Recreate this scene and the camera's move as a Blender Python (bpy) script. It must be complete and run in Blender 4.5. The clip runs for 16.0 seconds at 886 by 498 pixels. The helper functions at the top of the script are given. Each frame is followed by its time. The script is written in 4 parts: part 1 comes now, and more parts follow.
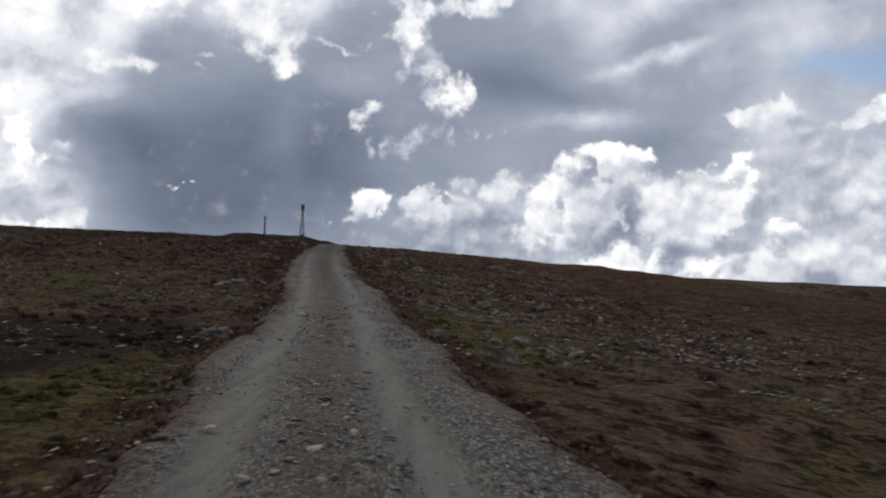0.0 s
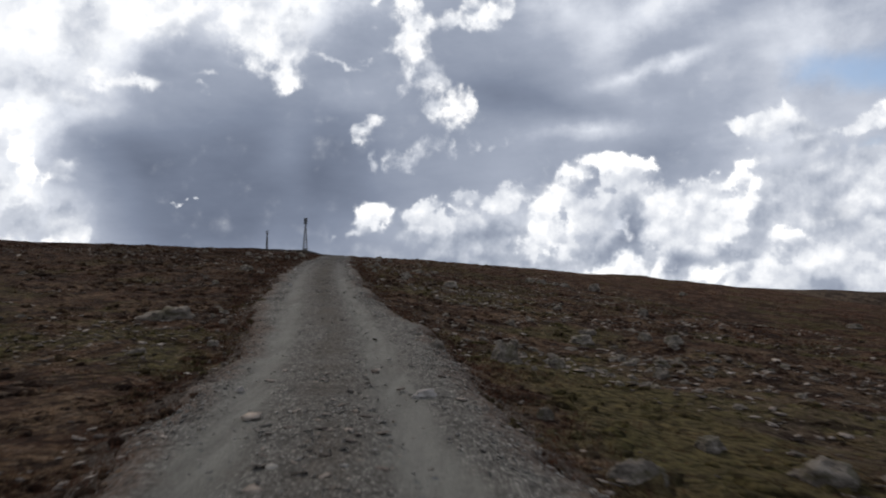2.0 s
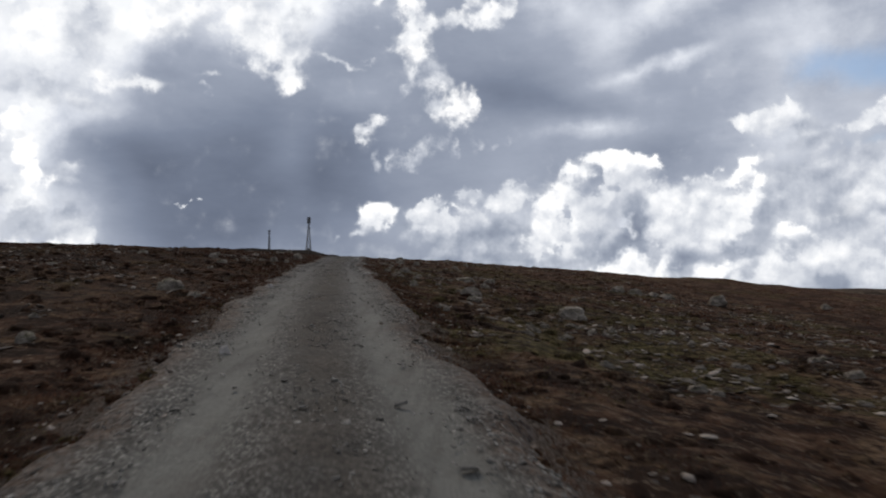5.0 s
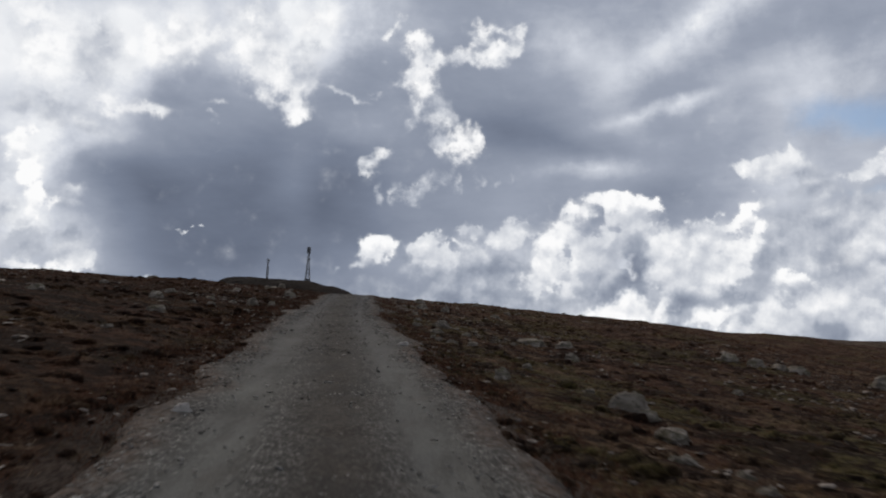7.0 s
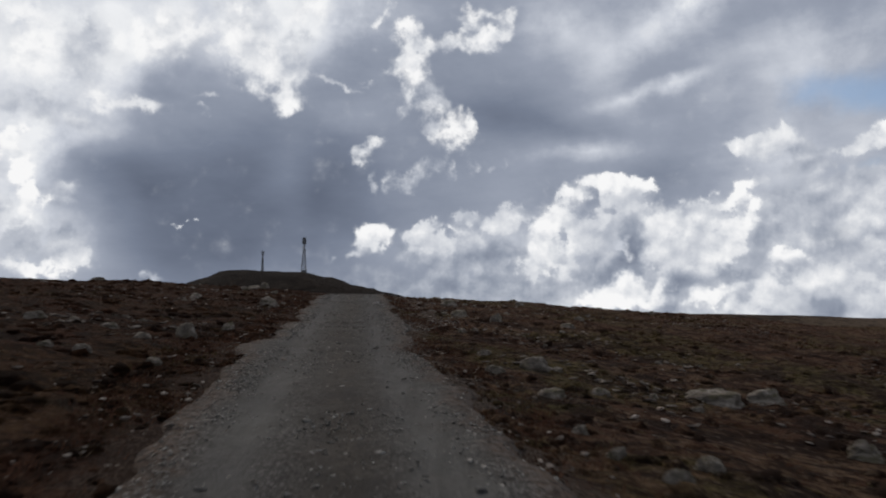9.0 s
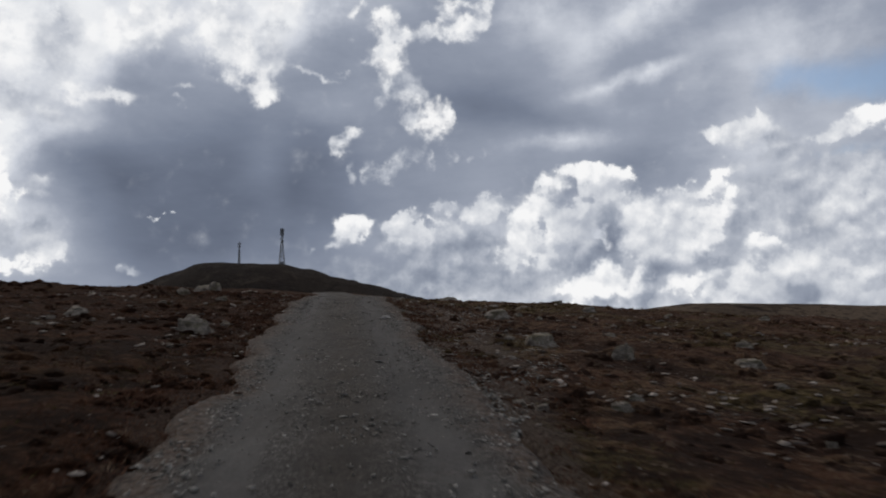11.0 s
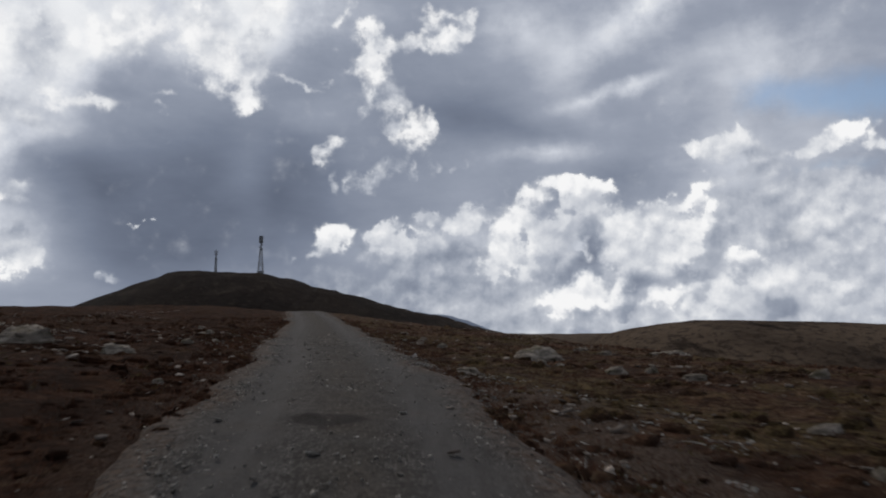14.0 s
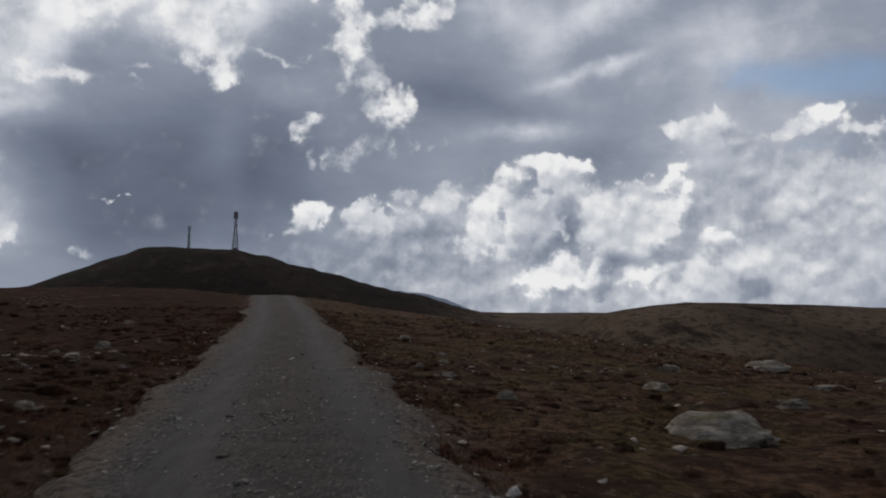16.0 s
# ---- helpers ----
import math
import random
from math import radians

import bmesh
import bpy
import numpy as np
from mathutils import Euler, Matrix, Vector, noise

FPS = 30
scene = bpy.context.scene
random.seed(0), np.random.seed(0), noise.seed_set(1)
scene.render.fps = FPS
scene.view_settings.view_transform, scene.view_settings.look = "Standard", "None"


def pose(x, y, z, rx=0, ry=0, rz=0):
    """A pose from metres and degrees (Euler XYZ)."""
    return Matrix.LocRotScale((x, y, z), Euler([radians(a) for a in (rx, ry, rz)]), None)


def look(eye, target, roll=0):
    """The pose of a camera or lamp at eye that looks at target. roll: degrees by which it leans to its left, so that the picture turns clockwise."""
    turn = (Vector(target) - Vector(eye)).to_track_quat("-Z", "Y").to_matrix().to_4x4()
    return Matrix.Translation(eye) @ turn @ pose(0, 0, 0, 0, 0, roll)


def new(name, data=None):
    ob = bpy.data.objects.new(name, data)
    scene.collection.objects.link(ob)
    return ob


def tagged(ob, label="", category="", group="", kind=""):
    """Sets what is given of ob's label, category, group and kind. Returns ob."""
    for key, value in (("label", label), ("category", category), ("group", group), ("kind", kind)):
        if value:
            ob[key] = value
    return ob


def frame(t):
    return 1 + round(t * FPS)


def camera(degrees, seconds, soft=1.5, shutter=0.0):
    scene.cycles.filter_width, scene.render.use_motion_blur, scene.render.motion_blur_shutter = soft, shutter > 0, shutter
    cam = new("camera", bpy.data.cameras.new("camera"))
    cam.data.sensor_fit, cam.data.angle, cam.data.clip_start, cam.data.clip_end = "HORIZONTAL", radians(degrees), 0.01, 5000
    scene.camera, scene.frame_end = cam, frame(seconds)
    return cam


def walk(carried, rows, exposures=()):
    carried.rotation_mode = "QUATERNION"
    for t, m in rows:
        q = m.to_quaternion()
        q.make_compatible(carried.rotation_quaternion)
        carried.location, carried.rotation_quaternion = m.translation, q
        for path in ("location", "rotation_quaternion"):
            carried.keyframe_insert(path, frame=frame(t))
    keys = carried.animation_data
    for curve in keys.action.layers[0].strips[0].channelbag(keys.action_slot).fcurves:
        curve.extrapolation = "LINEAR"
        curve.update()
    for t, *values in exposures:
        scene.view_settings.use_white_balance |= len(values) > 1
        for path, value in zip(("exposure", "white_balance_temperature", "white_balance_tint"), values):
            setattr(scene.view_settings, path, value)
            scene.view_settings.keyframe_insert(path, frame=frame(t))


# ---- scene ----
cam = camera(56.05, 16.0, soft=2.0, shutter=0.35)

# seconds, place, then yaw (to the left), pitch (up) and roll in degrees
PATH = (
    (0.0, 0.00, 0.00, 1.45, 0.03, 2.42, 1.51),
    (0.5, -0.37, 3.17, 1.47, -0.04, 1.12, 1.85),
    (1.0, -0.82, 6.51, 1.51, 0.21, 1.68, 1.29),
    (1.5, -1.20, 9.62, 1.58, 0.37, 2.33, 0.71),
    (2.0, -1.70, 13.00, 1.73, 0.31, 3.28, 0.58),
    (2.5, -2.15, 16.13, 1.86, 0.46, 2.64, -0.31),
    (3.0, -2.50, 19.36, 1.89, 0.35, 2.75, -0.88),
    (3.5, -2.93, 22.39, 2.04, 0.02, 2.82, -0.92),
    (4.0, -3.41, 25.41, 2.23, 0.28, 2.65, -0.42),
    (6.5, -5.80, 40.14, 3.43, 0.47, 5.11, 1.46),
    (7.0, -6.31, 43.40, 3.67, 0.62, 5.62, 2.21),
    (7.5, -6.79, 46.50, 3.95, 0.69, 5.80, 2.22),
    (8.0, -7.22, 49.65, 4.22, 0.88, 5.71, 0.98),
    (8.5, -7.65, 52.61, 4.43, 0.91, 4.96, 0.70),
    (9.0, -8.09, 55.81, 4.67, 0.33, 4.72, 0.49),
    (11.5, -10.25, 71.93, 5.61, -1.42, 3.84, -0.51),
    (12.0, -10.61, 75.40, 5.78, -1.70, 3.71, -0.87),
    (12.5, -10.93, 78.44, 5.95, -1.78, 3.80, -0.87),
    (13.0, -11.26, 81.75, 6.20, -1.78, 4.05, -1.00),
    (13.5, -11.59, 84.78, 6.40, -1.90, 4.59, -0.77),
    (14.0, -11.99, 87.87, 6.62, -2.36, 4.77, 0.31),
    (14.5, -12.28, 90.62, 6.80, -2.74, 5.12, 1.69),
    (15.0, -12.52, 93.45, 7.00, -2.80, 5.11, 1.70),
    (15.5, -12.65, 95.93, 7.12, -2.98, 4.45, 1.87),
    (16.0, -12.76, 98.38, 7.23, -3.91, 3.29, 0.72),
)


def aim(x, y, z, yaw, pitch, roll):
    return pose(x, y, z, 0, 0, yaw) @ pose(0, 0, 0, 90 + pitch) @ pose(0, 0, 0, 0, 0, roll)


EXPOSURES = ((0.0, 0.13), (1.5, 0.28), (2.2, 0.23), (4.0, 0.22), (6.5, 0.05), (9.0, -0.04), (12.0, -0.05), (14.0, -0.06), (15.0, -0.16), (16.0, -0.2))
walk(cam, [(t, aim(*row)) for t, *row in PATH], EXPOSURES)

# ---- world: a broken sky over the fell, and a low veiled sun ----
SUN_AZ, SUN_EL = -24.0, 38.0      # degrees to the right of +y, and up


class Nodes:
    """Short hand for building a node tree."""

    def __init__(self, tree):
        self.tree, self.links = tree, tree.links
        tree.nodes.clear()

    def add(self, kind, **values):
        node = self.tree.nodes.new(kind)
        for key, value in values.items():
            setattr(node, key, value)
        return node

    def put(self, value, socket):
        if isinstance(value, bpy.types.NodeSocket):
            self.links.new(value, socket)
        elif value is not None:
            socket.default_value = value

    def math(self, op, a, b=None, c=None, clamp=False):
        node = self.add("ShaderNodeMath", operation=op, use_clamp=clamp)
        for n, v in enumerate((a, b, c)):
            self.put(v, node.inputs[n])
        return node.outputs[0]

    def vmath(self, op, a, b=None, scale=None):
        node = self.add("ShaderNodeVectorMath", operation=op)
        self.put(a, node.inputs[0])
        self.put(b, node.inputs[1])
        self.put(scale, node.inputs[3])
        return node.outputs[1] if op in ("LENGTH", "DOT_PRODUCT") else node.outputs[0]

    def noise(self, vector, scale, detail=6.0, rough=0.55, lacunarity=2.0, color=False, kind="FBM"):
        node = self.add("ShaderNodeTexNoise", noise_type=kind)
        self.put(vector, node.inputs["Vector"])
        for key, v in (("Scale", scale), ("Detail", detail), ("Roughness", rough), ("Lacunarity", lacunarity)):
            node.inputs[key].default_value = v
        return node.outputs["Color" if color else "Fac"]

    def voronoi(self, vector, scale, feature="F1", rand=1.0, out="Distance", soft=1.0):
        node = self.add("ShaderNodeTexVoronoi", feature=feature)
        self.put(vector, node.inputs["Vector"])
        node.inputs["Scale"].default_value = scale
        node.inputs["Randomness"].default_value = rand
        if feature == "SMOOTH_F1":
            node.inputs["Smoothness"].default_value = soft
        return node.outputs[out]

    def span(self, value, a, b, c=0.0, d=1.0, smooth=True):
        node = self.add("ShaderNodeMapRange", interpolation_type="SMOOTHSTEP" if smooth else "LINEAR")
        for n, v in enumerate((value, a, b, c, d)):
            self.put(v, node.inputs[n])
        return node.outputs[0]

    def mix(self, fac, a, b, blend="MIX"):
        node = self.add("ShaderNodeMix", data_type="RGBA", blend_type=blend)
        self.put(fac, node.inputs[0])
        for v, n in ((a, 6), (b, 7)):
            self.put((*v, 1.0) if isinstance(v, tuple) and len(v) == 3 else v, node.inputs[n])
        return node.outputs[2]

    def mapping(self, vector, loc=(0, 0, 0), rot=(0, 0, 0), scale=(1, 1, 1), kind="POINT"):
        node = self.add("ShaderNodeMapping", vector_type=kind)
        self.put(vector, node.inputs[0])
        node.inputs[1].default_value, node.inputs[2].default_value, node.inputs[3].default_value = loc, rot, scale
        return node.outputs[0]


def build_world():
    world = bpy.data.worlds.new("sky")
    scene.world = world
    world.use_nodes = True
    n = Nodes(world.node_tree)
    way = n.add("ShaderNodeNewGeometry").outputs["Position"]
    way = n.vmath("NORMALIZE", way)
    sep = n.add("ShaderNodeSeparateXYZ")
    n.put(way, sep.inputs[0])
    az = n.math("MULTIPLY", n.math("ARCTAN2", sep.outputs[0], sep.outputs[1]), 57.29578)
    el = n.math("MULTIPLY", n.math("ARCSINE", sep.outputs[2]), 57.29578)
    comb = n.add("ShaderNodeCombineXYZ")
    n.put(az, comb.inputs[0])
    n.put(el, comb.inputs[1])
    flat = comb.outputs[0]
    # ragged edges: the sky's chart is pushed about by noise of three sizes
    swirl = n.vmath("SUBTRACT", n.noise(way, 5.0, 2.0, 0.5, color=True), (0.5, 0.5, 0.5))
    curl = n.vmath("SUBTRACT", n.noise(way, 34.0, 4.0, 0.55, color=True), (0.5, 0.5, 0.5))
    soft = n.vmath("ADD", flat, n.vmath("SCALE", swirl, scale=2.6))

    def clump(chart, rows, total=None):
        """Soft ovals added up: azimuth, elevation, half width, half height, lean (degrees), weight."""
        for a, e, w, h, lean, weight in rows:
            v = n.mapping(chart, (a, e, 0), (0, 0, radians(lean)), (w, h, 1), "TEXTURE")
            g = n.add("ShaderNodeTexGradient", gradient_type="QUADRATIC_SPHERE")
            n.put(v, g.inputs[0])
            total = n.math("MULTIPLY_ADD", g.outputs["Fac"], weight, total if total is not None else 0.0)
        return total

    # 1. the grey-blue sheet, darkest over the masts
    faint = n.vmath("ADD", flat, n.vmath("SCALE", curl, scale=1.2))
    wisps = None
    wisps = clump(faint, (
        (16.7, 20.9, 11.7, 3.1, 32, 1.1), (12.9, 14.8, 8.6, 1.2, 15, 0.3), (15.3, 15.5, 4.7, 0.9, 15, 0.4), (9.9, 11.4, 7.8, 1.3, 0, 0.4), (7.8, 20.2, 12.5, 4.7, 15, 0.18),
    ), wisps)
    glow = None
    glow = clump(soft, (
        (-27.9, 8.2, 4.7, 9.3, 0, 0.35), (-26.6, 5.5, 5.4, 7.0, 0, 0.25), (-27.9, 17.1, 13.2, 8.6, 0, 1.2), (-21.6, 17.8, 9.3, 5.4, 0, 0.8), (-16.2, 18.9, 12.5, 5.4, 0, 0.9),
        (-10.2, 20.6, 8.6, 4.7, 0, 1.1), (-26.7, 14.2, 9.3, 4.7, 0, 0.6), (-13.0, 17.1, 4.7, 4.7, 0, 0.4), (-27.4, 10.7, 6.2, 3.1, 0, 0.7), (-27.9, 6.1, 7.0, 8.6, 0, 0.9),
        (-24.6, 4.6, 5.4, 5.4, 0, 0.7), (-23.9, 11.8, 9.3, 2.7, 0, 0.35), (18.0, 15.9, 14.0, 4.7, 10, 0.25), (23.8, 2.5, 23.3, 7.0, 0, 0.9), (2.8, 4.6, 13.2, 3.9, 0, 0.5),
    ), glow)
    glow = clump(soft, (
        (16.9, 17.4, 23.3, 10.1, 0, 0.25), (24.2, 16.9, 14.0, 14.0, 0, 0.35), (16.3, 4.2, 21.8, 6.2, 0, 0.6), (9.6, 10.2, 20.2, 5.4, 0, 0.15), (-9, 20, 13, 6, 0, 0.7), (8, 19, 12, 6, 0, 0.25), (-6.5, 13.5, 9, 4.5, 0, 0.25), (22.2, 10.0, 10.1, 3.9, 0, 0.45),
    ), glow)
    glow = n.math("ADD", glow, wisps)
    dark = None
    dark = clump(soft, (
        (25.6, 19.1, 9.3, 7.0, 0, 0.22), (18.8, 1.7, 15.6, 4.7, 0, 0.3), (-24.9, 16.9, 2.5, 7.0, 0, 0.6), (-19.9, 14.5, 4.7, 3.1, 0, 0.4), (-19.1, 8.7, 14.8, 7.0, 0, 1),
        (-12.5, 8.5, 10.9, 8.6, 0, 0.85), (-22.7, 9.5, 9.3, 4.7, 0, 0.45), (-7.2, 9.6, 9.3, 9.3, 0, 0.42), (-19.6, 4.6, 9.3, 5.4, 0, 0.6), (-9.7, 12.9, 9.3, 4.7, 0, 0.25),
        (-18.5, 15.7, 7.0, 2.7, 0, 0.5), (-6.9, 18.3, 4.7, 4.7, 0, 0.45), (3.7, 13.5, 11.7, 4.7, 0, 0.5), (7.6, 13.2, 9.3, 1.9, -8, 0.4), (14.5, 10.2, 10.1, 3.1, 0, 0.55),
    ), dark)
    dark = clump(soft, (
        (-14, 4.2, 12, 4.5, 0, 0.5), (-20, 5, 8, 4, 0, 0.25), (-9.5, 8, 4, 7, 0, 0.25), (-8, 1.2, 15, 3.5, 0, 0.6), (-5, 6.5, 8, 5, 0, 0.4), (24.8, 5.3, 3.5, 3.5, 0, 0.3), (-27.5, 12.6, 5.4, 1.2, 0, 0.3),
    ), dark)
    haze = n.noise(way, 2.6, 3.0, 0.5)
    fine = n.noise(n.mapping(way, (0, 0, 0), (0, 0.35, 0), (1, 1, 2.6)), 11.0, 7.0, 0.6)
    tone = n.math("ADD", n.math("MULTIPLY_ADD", haze, 0.3, 0.27), n.math("MULTIPLY_ADD", fine, 0.24, -0.12))
    tone = n.math("ADD", tone, n.math("MULTIPLY_ADD", n.math("MULTIPLY", glow, n.span(n.noise(way, 7.0, 7.0, 0.6), 0.3, 0.66, 0.35, 1.15)), 0.78, n.math("MULTIPLY", dark, -0.37)))
    tone = n.math("ADD", tone, n.span(sep.outputs[1], 0.6, -0.3, 0.0, 0.12))      # unseen sky behind the camera, brightened to fill facing sides
    ramp = n.add("ShaderNodeValToRGB")
    n.put(tone, ramp.inputs[0])
    stops = ramp.color_ramp.elements
    stops[0].position, stops[0].color = -0.0, (0.114, 0.136, 0.190, 1)
    stops[1].position, stops[1].color = 1.0, (0.87, 0.885, 0.91, 1)
    for p, c in ((0.25, (0.189, 0.221, 0.294)), (0.5, (0.322, 0.357, 0.438)), (0.75, (0.61, 0.642, 0.712))):
        stops.new(p).color = (*c, 1)
    sheet = ramp.outputs[0]
    # 2. clouds from back to front: each head is a soft oval, bright towards the sun and grey in its lee
    # azimuth, elevation, half width, half height, lean, tone and, for thin scraps, how dense
    bank = (
        (-29.7, 5.9, 2.7, 5.4, 0, 0.62), (17.2, 2.5, 13.5, 4.8, 0, 0.5), (25.3, 3.5, 7.9, 7, 0, 0.58), (8, 1.5, 6.3, 3.1, 0, 0.4), (3.4, 4.2, 3.1, 1.9, 0, 0.34),
        (-2.2, 4.7, 1.8, 1, 0, 0.38), (22.5, 7.4, 2, 0.9, 0, 0.55), (24.5, 6.5, 1.9, 1.2, 0, 0.52), (27.2, 7, 2.4, 2.1, 0, 0.66), (22.3, 6, 2.9, 1.4, 0, 0.47),
        (-25.3, 4.5, 2.8, 2.6, 0, 0.5), (-25.6, 7.8, 2, 0.8, 0, 0.5),
    )
    mist = (
        (0.3, 1.8, 10, 1.9, 0, 0.34), (9.9, 0.9, 10.8, 2.3, 0, 0.62), (20.7, 0.3, 9.4, 2.5, 0, 0.66), (26.7, 8.1, 5.9, 1.9, 0, 0.58), (31.2, 6.9, 3.2, 2.7, 0, 0.62),
        (35.5, 6.1, 5.2, 3.9, 0, 0.6),
    )
    high = (
        (21.1, 11, 2.5, 1.2, 0, 0.7), (19.6, 11.4, 1.2, 0.7, 0, 0.76), (22.3, 11.9, 1.2, 0.8, 15, 0.76), (23.5, 10.5, 1.7, 0.6, 0, 0.52), (25.4, 10.5, 3, 0.8, 8, 0.7),
        (27.1, 11.1, 1.7, 0.6, 15, 0.76), (28.8, 11.7, 1.4, 1, 0, 0.86), (30.4, 10.6, 1.7, 0.7, -5, 0.74), (24.1, 9.6, 2.4, 0.6, 0, 0.55), (33.3, 10.5, 2.3, 1, 5, 0.74),
        (26.4, 8.8, 2, 0.5, 10, 0.6),
    )
    puff = (
        (-0.1, 3.9, 2.9, 1.3, 0, 0.44), (-0.9, 5.2, 2.3, 1.7, 0, 0.66), (1.7, 5.2, 1.4, 1.2, 0, 0.56), (0.3, 6, 1.8, 1.3, 0, 0.74), (-1.4, 5.8, 1.2, 1, 0, 0.74),
        (4.2, 7, 1.6, 1, 15, 0.66), (2.2, 7, 1.5, 0.9, 0, 0.64), (1.3, 7.3, 1.2, 0.5, 0, 0.6), (5.3, 7.5, 0.8, 0.4, 20, 0.5), (-5.4, 5.1, 1.3, 1.2, 0, 0.74),
        (-4.2, 5.5, 1, 1.1, 0, 0.82), (-5.6, 5.8, 1, 0.9, 0, 0.86), (-6.2, 4.1, 0.9, 0.5, 20, 0.72), (-8, 3.8, 0.4, 0.2, 0, 0.5), (-19.7, 2.6, 1, 0.5, 0, 0.56),
    )
    tower = (
        (9.9, 5.9, 3.6, 3.8, 0, 0.66), (12.4, 8.1, 1.6, 1.4, 0, 0.66), (13.2, 9, 1.4, 0.8, 0, 0.84), (10.6, 9.1, 1.4, 1.1, 0, 0.82), (11.6, 9.4, 0.9, 0.8, 0, 0.82),
        (8.8, 8.9, 1.1, 1, 0, 0.86), (7.5, 6.8, 1.8, 1.8, 0, 0.84), (6.4, 4.4, 1.7, 2.4, 0, 0.8), (5.7, 3.2, 1.2, 1.6, 0, 0.68), (8.6, 5.5, 1.7, 2.1, 0, 0.8),
        (9.8, 4.4, 1.5, 2, 0, 0.5), (12.3, 4.8, 1.5, 3, 0, 0.3), (10.7, 2.9, 1.5, 1.4, 0, 0.36),
    )
    right = (
        (16.4, 5.6, 3.2, 2.8, 0, 0.68), (17, 7.4, 1.5, 1.1, 0, 0.72), (19.9, 8.2, 1.2, 1.3, 0, 0.86), (19.1, 6.5, 1.8, 1.9, 0, 0.8), (14.9, 7.1, 1.4, 1.2, 0, 0.82),
        (14, 5.5, 1.6, 2.1, 0, 0.8), (18.2, 5, 2.2, 1.8, 0, 0.76), (15.3, 3.7, 2.5, 1.6, 0, 0.7), (16.9, 4.1, 1.6, 1.1, 0, 0.74), (15.5, 2.5, 1.6, 1.5, 0, 0.34),
        (19, 3, 1.9, 1, 0, 0.42), (20.8, 4.6, 1, 2.2, 0, 0.5),
    )
    low = (
        (23.4, 2.7, 2.7, 1.6, 0, 0.68), (22.4, 4, 1.6, 0.6, 0, 0.8), (26.2, 1.6, 2.9, 2.1, 0, 0.66), (20, 1.3, 2.1, 1.5, 0, 0.7), (21.1, 1.6, 1.3, 1, 0, 0.76),
        (17.3, 1.5, 1.8, 1.2, 0, 0.8), (14.7, 0.8, 1.2, 1, 0, 0.38), (12.5, 1.5, 2.3, 1.4, 0, 0.84), (10.4, 1, 1.9, 1, 0, 0.82),
    )
    front = (
        (13.7, 1.3, 1.5, 1.3, 0, 0.82), (12.2, 2.3, 1, 0.9, 0, 0.86), (11.2, 1.6, 1.1, 0.9, 0, 0.82), (24.6, 0.7, 1.5, 1.1, 0, 0.38), (22.5, 0.8, 1.9, 1.4, 0, 0.6),
        (-28.1, 10.5, 1.7, 1.2, 0, 0.82), (-27.8, 8.7, 1.1, 1.4, 0, 0.86), (-27, 7.1, 0.9, 1.6, 0, 0.82), (-27.4, 4, 1.9, 1.9, 0, 0.56), (-23.9, 4.2, 1.1, 1.2, 0, 0.6),
        (-25.9, 2.9, 2.5, 1.1, 0, 0.82), (-27.2, 2.7, 1.6, 0.8, 0, 0.84), (-24.2, 3.4, 1, 1.1, 0, 0.74),
    )
    canopy = (
        (-27.8, 16.6, 3.1, 3.9, 0, 0.88, 0.9), (-20.8, 18.1, 2.9, 2.1, 0, 0.84, 0.9), (-17.5, 18.8, 2.6, 1.9, 0, 0.84, 0.9), (-24.2, 16.8, 1.7, 3.7, 0, 0.56, 0.8), (-27, 12.9, 3.9, 1, 0, 0.54, 0.8),
        (-19, 17.1, 2.5, 0.8, 0, 0.62, 0.7), (-23.2, 13.7, 1.6, 0.9, 0, 0.84, 0.8), (-20.5, 13.5, 1.6, 0.5, 0, 0.8, 0.9), (-24.7, 12, 3.4, 0.7, 0, 0.6, 0.6), (-16.3, 14.5, 1, 0.3, 10, 0.66, 0.7),
        (-16.5, 13.6, 0.7, 0.3, 0, 0.6, 0.6), (-9.9, 20.3, 2.6, 1.5, 15, 0.86, 1),
    )
    strand = (
        (-14.5, 18.6, 2.4, 2.7, -30, 0.8, 1), (-12.4, 16.5, 1.8, 2.8, 30, 0.84, 1.2), (-11.1, 14.4, 1.7, 1, 0, 0.86, 1.2), (-13.5, 17.2, 1.7, 2.6, 35, 0.74, 1), (-10.4, 17, 1.3, 2.4, 0, 0.62, 0.9),
        (-7.6, 15.6, 1.6, 0.3, -12, 0.66, 0.8), (-5.8, 15.8, 0.7, 0.3, 0, 0.6, 0.5), (-4.2, 16.6, 0.7, 0.4, 20, 0.5, 0.35), (-4.5, 20.3, 0.5, 1, -25, 0.82, 0.9), (-5, 19.8, 0.5, 0.4, 0, 0.86, 0.9),
        (-5.1, 18, 0.6, 0.3, -30, 0.5, 0.4), (-18.2, 5.9, 0.5, 0.1, 32, 0.7, 0.9), (-17.5, 6.6, 0.3, 0.1, 25, 0.7, 0.8),
    )
